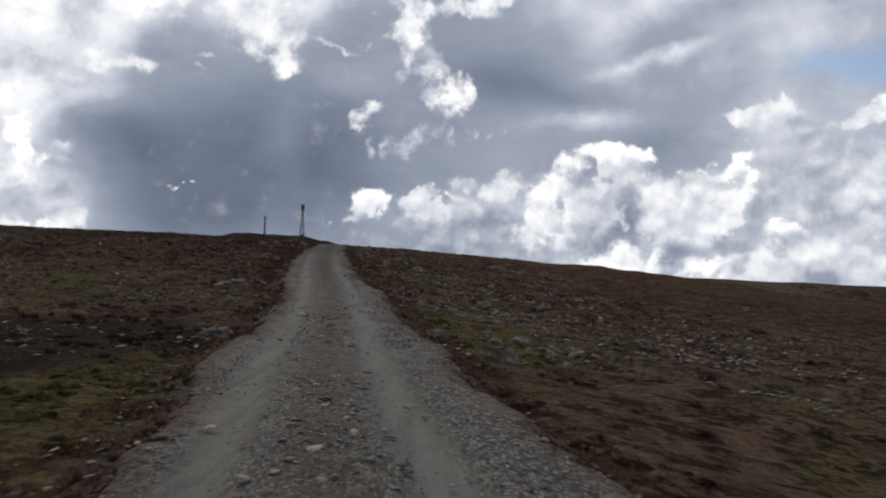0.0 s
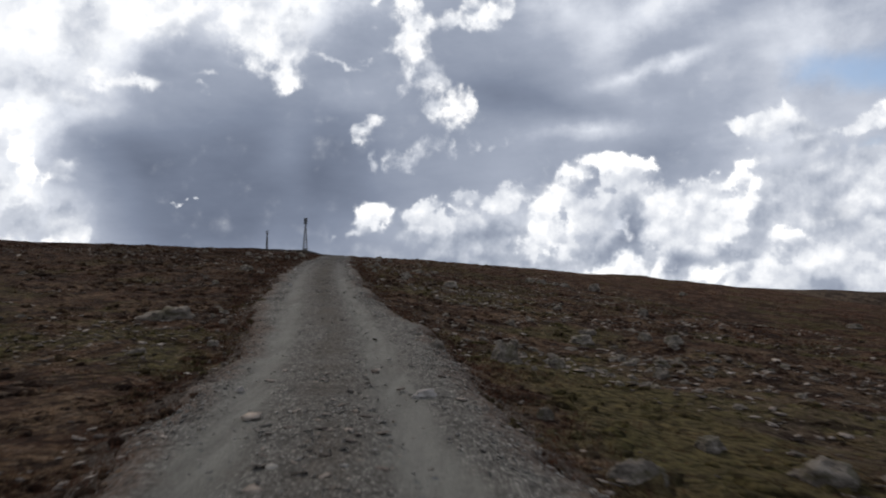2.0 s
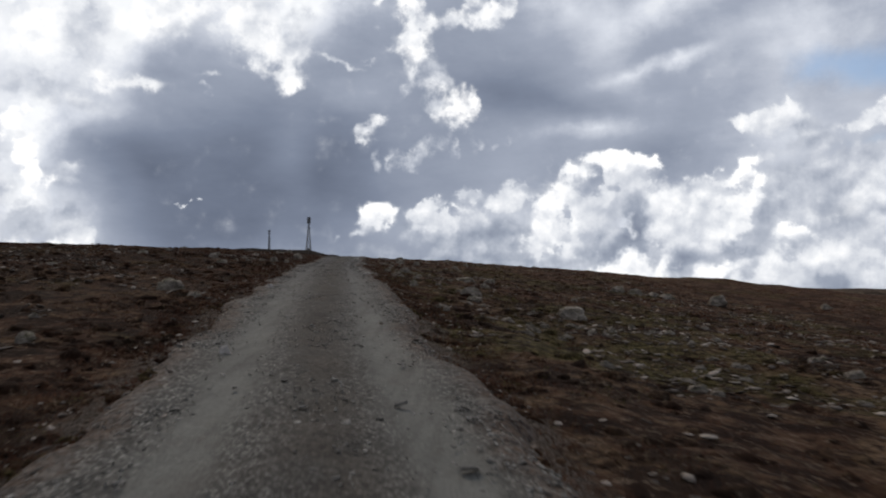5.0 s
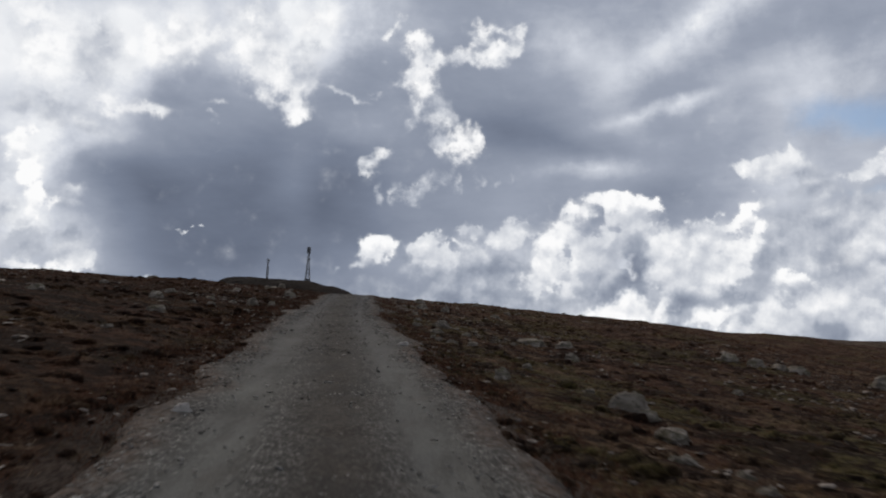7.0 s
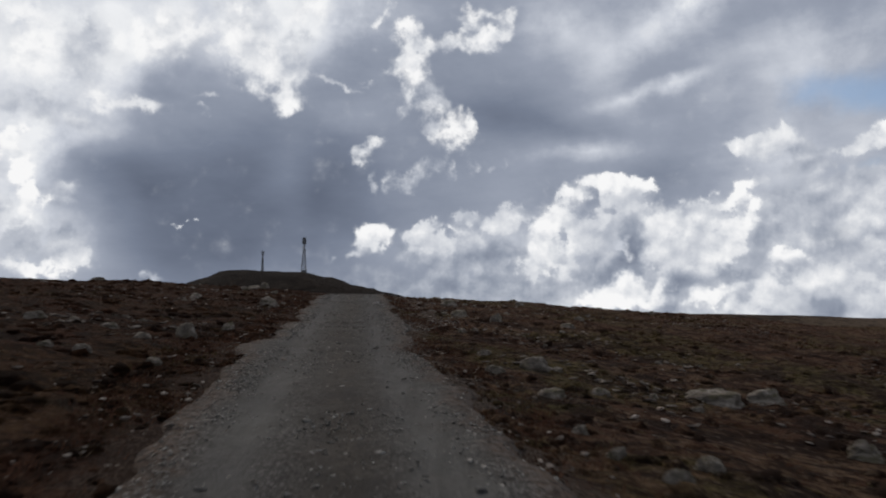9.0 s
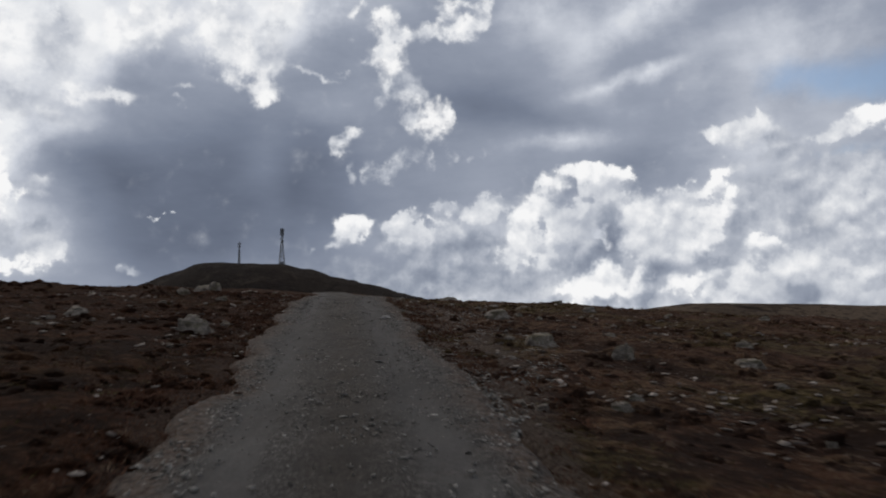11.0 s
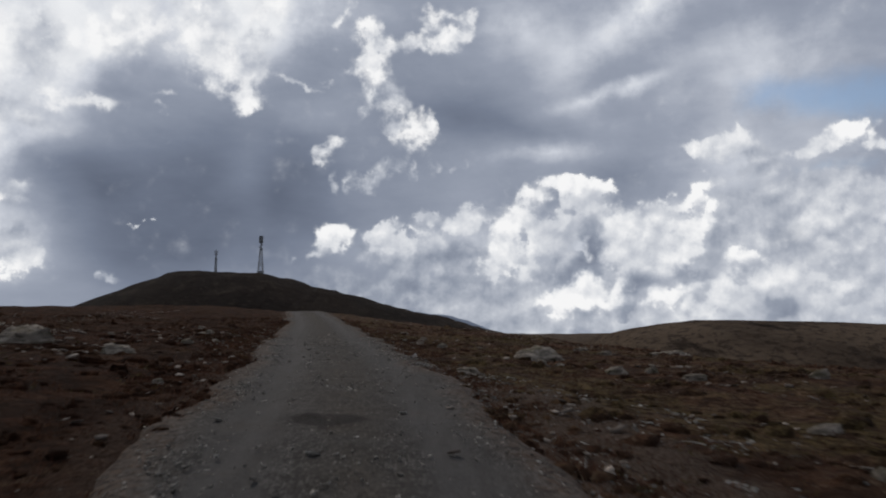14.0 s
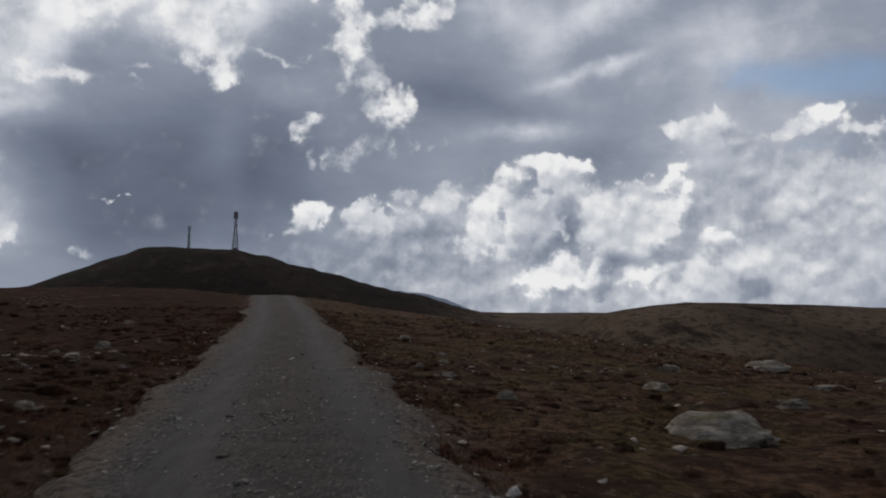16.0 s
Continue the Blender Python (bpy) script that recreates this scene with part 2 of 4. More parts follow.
    scrap = (
        (-2.9, 19.3, 0.9, 0.9, 0, 0.92, 1), (-2.9, 17.6, 1, 1.8, 0, 0.82, 1), (-2.3, 16.9, 0.9, 1.2, 0, 0.78, 0.9), (-2.9, 15.3, 0.7, 1.3, 0, 0.72, 0.8), (-3.3, 13.8, 0.7, 0.5, 0, 0.6, 0.5),
        (-1.4, 15.2, 1.3, 1.3, 0, 0.56, 0.5), (-1, 14.3, 1.2, 0.6, 0, 0.66, 0.6), (-1.2, 13, 1, 1, 0, 0.66, 0.7), (-0.2, 13.2, 1.2, 0.9, 20, 0.9, 0.8), (0.9, 12.7, 1.1, 1.1, 0, 0.94, 0.75),
        (1.4, 13.2, 0.6, 1, 0, 0.86, 0.6), (0.4, 11.7, 0.8, 0.8, 0, 0.84, 0.9), (0.4, 10.2, 0.4, 1.1, 0, 0.6, 0.55), (-1.3, 10.1, 2.1, 0.9, 22, 0.55, 0.5),
    )
    rag = (
        (-2.9, 9.5, 1.3, 0.7, 20, 0.6, 0.6), (-5.1, 9.2, 0.5, 0.8, 0, 0.55, 0.45), (-4.1, 9.3, 0.4, 0.7, 0, 0.55, 0.4), (1.7, 10.5, 0.8, 0.5, 15, 0.66, 0.55), (3.5, 10.6, 0.6, 0.3, 20, 0.5, 0.35),
        (-5.2, 11.6, 1.1, 0.5, 0, 0.78, 0.85), (-6, 11, 0.8, 0.8, 20, 0.7, 0.75), (-6.3, 10.2, 0.5, 0.3, 0, 0.66, 0.6), (-16.8, 6.9, 0.3, 0.1, 20, 0.7, 0.8), (-16.1, 11.2, 0.5, 0.2, 30, 0.4, 0.2),
    )
    crest = (
        (-1.6, 18.7, 0.6, 0.8, 0, 0.72, 0.8), (1.5, 18.8, 2.5, 0.8, 5, 0.86, 1), (3, 19.1, 1.6, 0.7, 10, 0.86, 1), (2.2, 18.2, 1.7, 0.5, 0, 0.74, 0.8), (-0.5, 18.3, 1.6, 0.7, 15, 0.64, 0.65),
        (1.4, 20.1, 1.2, 0.6, 0, 0.82, 0.9), (2.9, 20.3, 1, 0.4, 0, 0.72, 0.8), (4.2, 20.1, 0.7, 0.8, 0, 0.82, 0.9), (-2.4, 18.2, 1.2, 0.7, 0, 0.7, 0.7),
    )
    drift = (
        (25, 4.9, 1.6, 2, 0, 0.9, 1), (26.5, 4.4, 1.5, 1, 0, 0.5, 1), (24.4, 5.8, 1.1, 1.1, 0, 0.6, 1), (12.3, 5.3, 1.1, 2.7, -15, 0.5, 1), (15.3, 2.5, 1.6, 1.3, 0, 0.45, 1),
        (24.6, 0.7, 1.5, 1, 0, 0.4, 1), (22.1, 5.7, 1.7, 0.6, 0, 0.35, 1),
    )

    def billow(v):
        knobs = n.math("SUBTRACT", 0.45, n.voronoi(n.vmath("ADD", v, n.vmath("SCALE", curl, scale=0.04)), 46.0, "SMOOTH_F1", soft=0.6))
        return n.math("MULTIPLY_ADD", knobs, 0.5, n.math("MULTIPLY_ADD", n.noise(v, 15.0, 8.0, 0.58), 2.0, -1.0))
    knob = billow(way)
    slope = n.math("SUBTRACT", knob, billow(n.vmath("ADD", way, (-0.004, 0.0, 0.010))))
    thread = n.math("ABSOLUTE", n.math("MULTIPLY_ADD", n.noise(n.vmath("ADD", way, n.vmath("SCALE", curl, scale=0.04)), 26.0, 7.0, 0.62), 2.0, -1.0))
    shred = n.noise(way, 44.0, 7.0, 0.62)
    frayed = n.math("ADD", n.math("MULTIPLY", thread, -1.5), n.math("MULTIPLY_ADD", shred, 2.6, -0.95))
    near = n.vmath("ADD", n.vmath("ADD", flat, n.vmath("SCALE", swirl, scale=1.2)), n.vmath("SCALE", curl, scale=2.3))

    def heads(groups):
        """Heaps of soft ovals, later groups in front: how thick the cloud is, and its tone."""
        thick, total, sum_tone = 0.0, 0.02, 0.01
        for front, rows in groups:
            for a, e, w, h, lean, tone, *dense in rows:
                v = n.mapping(near, (a, e, 0), (0, 0, radians(lean)), (w * 1.45, h * 1.45, 1), "TEXTURE")
                g = n.add("ShaderNodeTexGradient", gradient_type="QUADRATIC_SPHERE")
                n.put(v, g.inputs[0])
                thick = n.math("MULTIPLY_ADD", g.outputs["Fac"], dense[0] if dense else 1.0, thick)
                own = n.math("MULTIPLY", g.outputs["Fac"], g.outputs["Fac"])
                total = n.math("MULTIPLY_ADD", own, front, total)
                sum_tone = n.math("MULTIPLY_ADD", own, front * tone, sum_tone)
        return thick, n.math("DIVIDE", sum_tone, total)

    def dye(light, relief, grain):
        """Grey depth to white rim."""
        tone = n.math("ADD", n.math("MULTIPLY_ADD", light, 1.2, -0.10), n.math("MULTIPLY_ADD", slope, relief, n.math("MULTIPLY_ADD", shred, grain, -0.5 * grain)))
        colours = n.add("ShaderNodeValToRGB")
        n.put(tone, colours.inputs[0])
        marks = colours.color_ramp.elements
        marks[0].position, marks[0].color = 0.0, (0.185, 0.215, 0.285, 1)
        marks[1].position, marks[1].color = 0.95, (0.96, 0.96, 0.965, 1)
        for p, c in ((0.3, (0.315, 0.35, 0.425)), (0.55, (0.505, 0.535, 0.60)), (0.75, (0.715, 0.735, 0.775))):
            marks.new(p).color = (*c, 1)
        return colours.outputs[0]

    thick, light = heads(((1.0, canopy),))
    veil = n.span(n.math("MULTIPLY_ADD", knob, 0.34, thick), 0.02, 0.62, 0.0, 0.95)
    cloud = n.mix(veil, sheet, dye(n.math("MULTIPLY_ADD", knob, 0.10, light), 0.45, 0.15))
    thick, light = heads(((1.0, strand), (1.0, scrap), (1.0, rag), (1.0, crest)))
    veil = n.math("MULTIPLY", n.span(n.math("MULTIPLY_ADD", frayed, 0.9, n.math("MULTIPLY", thick, 1.5)), -0.05, 1.25), n.span(thick, 0.01, 0.16))
    cloud = n.mix(veil, cloud, dye(light, 0.5, 0.4))
    thick, light = heads(((0.3, bank), (0.3, mist)))
    heap = n.span(n.math("MULTIPLY_ADD", knob, 0.25, thick), 0.03, 0.55)
    cloud = n.mix(heap, cloud, dye(n.math("MULTIPLY_ADD", knob, 0.14, light), 0.5, 0.10))
    thick, light = heads(((1.0, high), (1.0, puff), (1.5, tower), (2.0, right), (3.5, low), (6.0, front)))
    body = n.math("MULTIPLY", n.span(n.math("MULTIPLY_ADD", knob, 0.42, thick), 0.08, n.span(slope, -0.12, 0.10, 0.85, 0.36)), n.span(thick, 0.01, 0.12))
    cloud = n.mix(body, cloud, dye(n.math("MULTIPLY_ADD", knob, 0.07, n.math("MULTIPLY_ADD", light, 1.35, -0.26)), 0.5, 0.08))
    heap = n.math("MAXIMUM", heap, body)
    drifting = None
    for a, e, w, h, lean, weight, _ in drift:
        v = n.mapping(near, (a, e, 0), (0, 0, radians(lean)), (w * 1.5, h * 1.5, 1), "TEXTURE")
        g = n.add("ShaderNodeTexGradient", gradient_type="QUADRATIC_SPHERE")
        n.put(v, g.inputs[0])
        drifting = n.math("MULTIPLY_ADD", g.outputs["Fac"], weight, drifting if drifting is not None else 0.0)
    drifting = n.span(n.math("MULTIPLY_ADD", knob, 0.22, drifting), 0.06, 0.85, 0.0, 0.85)
    cloud = n.mix(drifting, cloud, (0.30, 0.335, 0.41))      # grey cloud drifting in front
    # 4. clear blue gaps
    gaps = clump(soft, ((25.5, 13.8, 8, 3.0, -8, 1.0), (31, 13.6, 7, 3.6, 0, 1.2), (27.5, 9.3, 5, 1.2, 5, 0.8)))
    cover = n.math("SUBTRACT", 1.0, n.math("MULTIPLY", n.span(n.math("ADD", gaps, n.math("MULTIPLY_ADD", shred, 0.5, -0.25)), 0.1, 0.8, 0.0, 0.75), n.math("SUBTRACT", 1.0, heap)))
    sky = n.add("ShaderNodeTexSky", sky_type="NISHITA", sun_disc=False, sun_elevation=radians(SUN_EL), sun_rotation=radians(SUN_AZ),
                altitude=1000.0, air_density=1.0, dust_density=1.0, ozone_density=1.0)
    clear = n.add("ShaderNodeBackground")
    n.put(sky.outputs[0], clear.inputs[0])
    clear.inputs[1].default_value = 0.1
    overcast = n.add("ShaderNodeBackground")
    n.put(cloud, overcast.inputs[0])
    overcast.inputs[1].default_value = 1.0
    both = n.add("ShaderNodeMixShader")
    n.put(cover, both.inputs[0])
    n.put(clear.outputs[0], both.inputs[1])
    n.put(overcast.outputs[0], both.inputs[2])
    out = n.add("ShaderNodeOutputWorld")
    n.put(both.outputs[0], out.inputs[0])
    world.cycles.sampling_method = "MANUAL"
    world.cycles.sample_map_resolution = 512


build_world()
sun = new("sun", bpy.data.lights.new("sun", "SUN"))
sun.data.energy, sun.data.angle, sun.data.color = 1.3, radians(20), (1.0, 0.87, 0.73)
sun.matrix_world = look((0, 0, 0), tuple(-v for v in (
    math.sin(radians(SUN_AZ)) * math.cos(radians(SUN_EL)), math.cos(radians(SUN_AZ)) * math.cos(radians(SUN_EL)), math.sin(radians(SUN_EL)))))

# ---- materials ----
def material(name, build, rough=0.9, gloss=0.05):
    mat = bpy.data.materials.new(name)
    mat.use_nodes = True
    n = Nodes(mat.node_tree)
    bsdf = n.add("ShaderNodeBsdfPrincipled")
    bsdf.inputs["Roughness"].default_value = rough
    bsdf.inputs["Specular IOR Level"].default_value = gloss
    build(n, bsdf)
    out = n.add("ShaderNodeOutputMaterial")
    n.put(bsdf.outputs[0], out.inputs[0])
    return mat


def bump(n, bsdf, height, distance, strength=1.0):
    node = n.add("ShaderNodeBump")
    node.inputs["Strength"].default_value, node.inputs["Distance"].default_value = strength, distance
    n.put(height, node.inputs["Height"])
    n.put(node.outputs[0], bsdf.inputs["Normal"])


def place(n):
    return n.add("ShaderNodeNewGeometry").outputs["Position"]


def moor_look(n, bsdf):
    p = place(n)
    axes = n.add("ShaderNodeSeparateXYZ")
    n.put(p, axes.inputs[0])
    east = n.span(n.math("MULTIPLY_ADD", axes.outputs[1], 0.135, axes.outputs[0]), -3.0, 3.0)      # more grass on the slope below the track
    higher = n.math("MULTIPLY", n.span(axes.outputs[1], 25.0, 72.0), n.math("MULTIPLY_ADD", east, -0.72, 1.0))      # straw gives way to dark heather up the track; also drives the painted dimming below
    patch = n.noise(p, 0.22, 5.0, 0.62)
    clumps = n.noise(p, 1.5, 6.0, 0.65)
    tufts_ = n.noise(p, 6.0, 6.0, 0.7)
    grain = n.noise(p, 21.0, 6.0, 0.74)
    # dark heather with rusty tops
    c = n.mix(n.span(clumps, 0.42, 0.58), (0.034, 0.0182, 0.0122), (0.122, 0.066, 0.039))
    # paler dead grass in drifts
    straw = n.mix(n.span(tufts_, 0.40, 0.60), (0.062, 0.038, 0.0235), (0.245, 0.160, 0.094))
    c = n.mix(n.math("MULTIPLY", n.span(n.noise(p, 0.6, 6.0, 0.68), 0.47, 0.58), n.math("MULTIPLY_ADD", higher, -0.5, 0.9)), c, straw)
    moss = n.mix(n.span(tufts_, 0.4, 0.6), (0.040, 0.0345, 0.014), (0.155, 0.130, 0.050))
    c = n.mix(n.math("MULTIPLY", n.span(patch, 0.49, 0.58, 0.0, 0.95), n.math("MULTIPLY_ADD", higher, -0.75, 1.0)), c, moss)
    # black peat in the hollows
    c = n.mix(n.span(n.noise(n.mapping(p, (31, 7, 0)), 0.55, 6.0, 0.68), 0.52, 0.60, 0.0, 0.85), c, (0.029, 0.0180, 0.0135))
    c = n.mix(n.span(n.noise(n.mapping(p, (3, 57, 0)), 2.6, 7.0, 0.72), 0.51, 0.60, 0.0, 0.9), c, (0.026, 0.0162, 0.0125))
    # bleached tips
    tips = n.math("ADD", n.noise(n.mapping(p, (17, 5, 2)), 8.0, 7.0, 0.74), n.math("MULTIPLY_ADD", clumps, 0.3, n.math("MULTIPLY_ADD", higher, -0.035, -0.15)))
    c = n.mix(n.span(tips, 0.55, 0.63, 0.0, 0.75), c, (0.27, 0.200, 0.140))
    c = n.mix(n.span(grain, 0.38, 0.56), n.mix(0.5, c, (0.014, 0.0088, 0.0068)), c)
    c = n.mix(n.math("MULTIPLY", n.math("MULTIPLY", east, n.span(axes.outputs[1], 45.0, 20.0)), n.span(clumps, 0.42, 0.6, 0.0, 0.42)), c, (0.165, 0.125, 0.082))      # bleached grass low on the east side
    wobble = n.vmath("ADD", p, n.vmath("SCALE", n.vmath("SUBTRACT", n.noise(p, 0.8, 5.0, 0.65, color=True), (0.5, 0.5, 0.5)), scale=4.0))
    lawn = n.vmath("LENGTH", n.mapping(wobble, (-4.0, 10.0, 0.2), (0, 0, 0.12), (1.5, 5.5, 9.0), "TEXTURE"))
    c = n.mix(n.span(lawn, 1.1, 0.5, 0.0, 0.8), c, moss)      # green turf beside the track
    turf = n.vmath("LENGTH", n.mapping(wobble, (1.2, 23.0, 0.2), (0, 0, 0.12), (2.0, 9.0, 9.0), "TEXTURE"))
    c = n.mix(n.span(turf, 1.1, 0.5, 0.0, 0.7), c, moss)
    bare = n.vmath("LENGTH", n.mapping(wobble, (-8.0, 17.0, 0.3), (0, 0, 0.25), (3.6, 7.0, 9.0), "TEXTURE"))
    c = n.mix(n.span(bare, 1.1, 0.6, 0.0, 0.85), c, (0.017, 0.0105, 0.0080))      # a bare peat hag
    spill = n.math("MULTIPLY_ADD", n.noise(p, 2.2, 7.0, 0.72), 1.9, n.math("MULTIPLY_ADD", n.add("ShaderNodeAttribute", attribute_name="spill").outputs["Fac"], 1.15, -1.18))
    grit = n.mix(n.span(n.noise(p, 30.0, 5.0, 0.7), 0.38, 0.64), (0.030, 0.022, 0.017), (0.205, 0.172, 0.143))
    c = n.mix(n.span(spill, 0.0, 0.7, 0.0, 0.88), c, grit)      # gravel thrown out over the verge
    top = n.span(axes.outputs[1], 70.0, 92.0)      # an even rusty sward towards the crest
    c = n.mix(n.math("MULTIPLY", top, 0.25), c, n.mix(n.span(tufts_, 0.35, 0.65), (0.070, 0.037, 0.023), (0.145, 0.079, 0.047)))
    # light fades up the track: that loss is multiplied into the moor colour
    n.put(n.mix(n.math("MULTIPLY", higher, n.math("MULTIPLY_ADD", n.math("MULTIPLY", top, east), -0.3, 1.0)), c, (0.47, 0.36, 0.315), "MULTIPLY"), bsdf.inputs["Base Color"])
    bump(n, bsdf, n.math("ADD", n.math("MULTIPLY", grain, 0.4), n.math("ADD", n.math("MULTIPLY", tufts_, 0.8), n.math("MULTIPLY", clumps, 0.8))), 0.2)


def fell_look(n, bsdf):
    p = place(n)
    axes = n.add("ShaderNodeSeparateXYZ")
    n.put(p, axes.inputs[0])
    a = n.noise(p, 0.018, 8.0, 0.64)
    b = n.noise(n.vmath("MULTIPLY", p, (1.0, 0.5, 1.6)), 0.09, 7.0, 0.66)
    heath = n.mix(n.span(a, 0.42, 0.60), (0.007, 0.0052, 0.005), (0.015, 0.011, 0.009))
    grassy_lit = n.mix(n.span(a, 0.40, 0.62), (0.056, 0.040, 0.028), (0.115, 0.084, 0.058))
    # grass on the right-hand fell, its brighter lighting put into the colour
    c = n.mix(n.span(n.math("MULTIPLY_ADD", a, 60.0, axes.outputs[0]), 35.0, 85.0), heath, grassy_lit)
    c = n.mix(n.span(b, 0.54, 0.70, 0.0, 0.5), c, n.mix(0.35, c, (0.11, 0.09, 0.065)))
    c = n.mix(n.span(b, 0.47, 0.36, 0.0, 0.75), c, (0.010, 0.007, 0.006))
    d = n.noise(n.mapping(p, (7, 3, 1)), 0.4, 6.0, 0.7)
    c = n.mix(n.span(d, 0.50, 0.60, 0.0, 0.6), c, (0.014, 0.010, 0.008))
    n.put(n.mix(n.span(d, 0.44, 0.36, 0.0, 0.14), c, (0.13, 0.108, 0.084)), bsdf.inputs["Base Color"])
    bump(n, bsdf, n.math("ADD", b, n.math("MULTIPLY", d, 0.3)), 4.0)


def road_look(n, bsdf):
    p = place(n)

    def pebbles(scale):
        parts = n.add("ShaderNodeSeparateColor")
        n.put(n.voronoi(p, scale, "F1", out="Color"), parts.inputs[0])
        return parts.outputs[0], n.math("SUBTRACT", 0.6, n.voronoi(p, scale, "F1"))
    tint, relief = pebbles(30.0)
    tint_small, relief_small = pebbles(75.0)
    lumps = n.noise(p, 26.0, 6.0, 0.72)
    broad = n.noise(p, 0.5, 5.0, 0.6)
    loose = n.add("ShaderNodeAttribute", attribute_name="loose").outputs["Fac"]
    verge = n.add("ShaderNodeAttribute", attribute_name="verge").outputs["Fac"]
    axes = n.add("ShaderNodeSeparateXYZ")
    n.put(p, axes.inputs[0])
    darker = n.span(n.math("MULTIPLY_ADD", broad, 40.0, axes.outputs[1]), 46.0, 108.0)      # dimmer light up the track, put into the gravel colours
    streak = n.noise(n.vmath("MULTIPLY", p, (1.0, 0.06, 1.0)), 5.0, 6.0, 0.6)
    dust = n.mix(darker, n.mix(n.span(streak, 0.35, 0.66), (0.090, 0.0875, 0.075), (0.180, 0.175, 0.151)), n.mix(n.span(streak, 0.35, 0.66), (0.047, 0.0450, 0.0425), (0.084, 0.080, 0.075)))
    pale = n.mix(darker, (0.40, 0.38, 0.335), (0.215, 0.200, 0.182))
    stone = n.mix(n.math("POWER", n.math("MULTIPLY_ADD", tint, 0.75, n.math("MULTIPLY", n.span(n.noise(p, 9.0, 6.0, 0.72), 0.36, 0.64), 0.4)), 1.5), (0.040, 0.038, 0.034), pale)
    stone = n.mix(n.span(relief, 0.24, 0.02, 0.0, 0.75), stone, (0.026, 0.024, 0.021))      # gaps between the pebbles, crevice shade put into the colour
    scatter = n.math("ADD", loose, n.math("MULTIPLY_ADD", n.noise(p, 1.1, 7.0, 0.68), 2.3, -1.25))
    amount = n.span(scatter, 0.0, 0.9, 0.25, 0.95)
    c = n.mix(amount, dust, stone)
    crown = n.math("MULTIPLY", n.add("ShaderNodeAttribute", attribute_name="crown").outputs["Fac"], n.math("MULTIPLY", n.math("MULTIPLY_ADD", n.span(axes.outputs[1], 22.0, 45.0), 0.8, 0.2), n.span(axes.outputs[1], 72.0, 92.0, 1.0, 0.45)))
    c = n.mix(n.math("MULTIPLY", crown, n.span(n.noise(n.vmath("MULTIPLY", p, (1.0, 0.3, 1.0)), 1.1, 5.0, 0.65), 0.3, 0.55, 0.5, 1.0)), c, n.mix(tint_small, (0.022, 0.0195, 0.0165), (0.056, 0.0500, 0.0430)))
    ruts = n.math("SUBTRACT", 1.0, loose, clamp=True)
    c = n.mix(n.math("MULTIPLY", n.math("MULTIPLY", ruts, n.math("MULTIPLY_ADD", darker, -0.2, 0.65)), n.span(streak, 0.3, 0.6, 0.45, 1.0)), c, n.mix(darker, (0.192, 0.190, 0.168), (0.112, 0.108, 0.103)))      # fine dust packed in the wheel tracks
    rough_crown = n.math("MULTIPLY", n.add("ShaderNodeAttribute", attribute_name="crown").outputs["Fac"], n.span(n.noise(n.vmath("MULTIPLY", p, (1.0, 0.4, 1.0)), 1.6, 6.0, 0.7), 0.36, 0.6, 0.0, 0.7))
    c = n.mix(rough_crown, c, n.mix(tint, (0.040, 0.034, 0.027), (0.125, 0.105, 0.082)))      # soil and old grass between them
    grit = n.noise(p, 80.0, 4.0, 0.7)
    c = n.mix(n.span(grit, 0.58, 0.36, 0.0, 0.55), c, (0.03027, 0.02656, 0.0219))
    c = n.mix(n.span(n.noise(n.vmath("MULTIPLY", p, (1.0, 0.35, 1.0)), 1.7, 6.0, 0.68), 0.52, 0.72, 0.0, 0.4), c, (0.062, 0.052, 0.043))
    dark_patch = n.vmath("LENGTH", n.mapping(n.vmath("ADD", p, n.vmath("SCALE", n.vmath("SUBTRACT", n.noise(p, 4.0, 3.0, 0.6, color=True), (0.5, 0.5, 0.5)), scale=0.4)), (-12.70, 95.5, 5.7), (0, 0, 0.30), (0.42, 0.30, 2.0), "TEXTURE"))
    c = n.mix(n.span(dark_patch, 1.05, 0.75, 0.0, 0.92), c, (0.014, 0.012, 0.0105))      # one small ragged dark patch near the top of the track
    soil = n.mix(n.span(n.noise(p, 9.0, 7.0, 0.75), 0.41, 0.60), (0.021, 0.0140, 0.0105), (0.105, 0.070, 0.048))
    side = n.math("ADD", verge, n.math("MULTIPLY_ADD", n.noise(p, 1.6, 8.0, 0.74), 1.7, -0.85))
    soil = n.mix(n.math("MULTIPLY", n.math("MULTIPLY_ADD", verge, -0.65, 1.1, clamp=True), n.span(n.math("MULTIPLY_ADD", n.noise(p, 3.0, 6.0, 0.72), 0.8, n.math("MULTIPLY", tint, 0.6)), 0.52, 0.86, 0.0, 0.9)), soil, n.mix(tint, (0.040, 0.034, 0.029), (0.185, 0.163, 0.142)))
    c = n.mix(n.span(side, 0.0, 0.8), c, soil)
    n.put(n.mix(n.math("MULTIPLY", darker, 0.55), c, (0.52, 0.52, 0.55), "MULTIPLY"), bsdf.inputs["Base Color"])      # upper road multiplied down, the dimmer light again as colour
    h = n.math("MULTIPLY", n.math("ADD", n.math("MULTIPLY", relief, 0.35), n.math("ADD", n.math("MULTIPLY", lumps, 1.1), n.math("MULTIPLY", relief_small, 0.35))), n.math("MULTIPLY_ADD", amount, 0.9, 0.1))
    bump(n, bsdf, n.math("ADD", h, n.math("MULTIPLY", grit, 0.4)), 0.016)


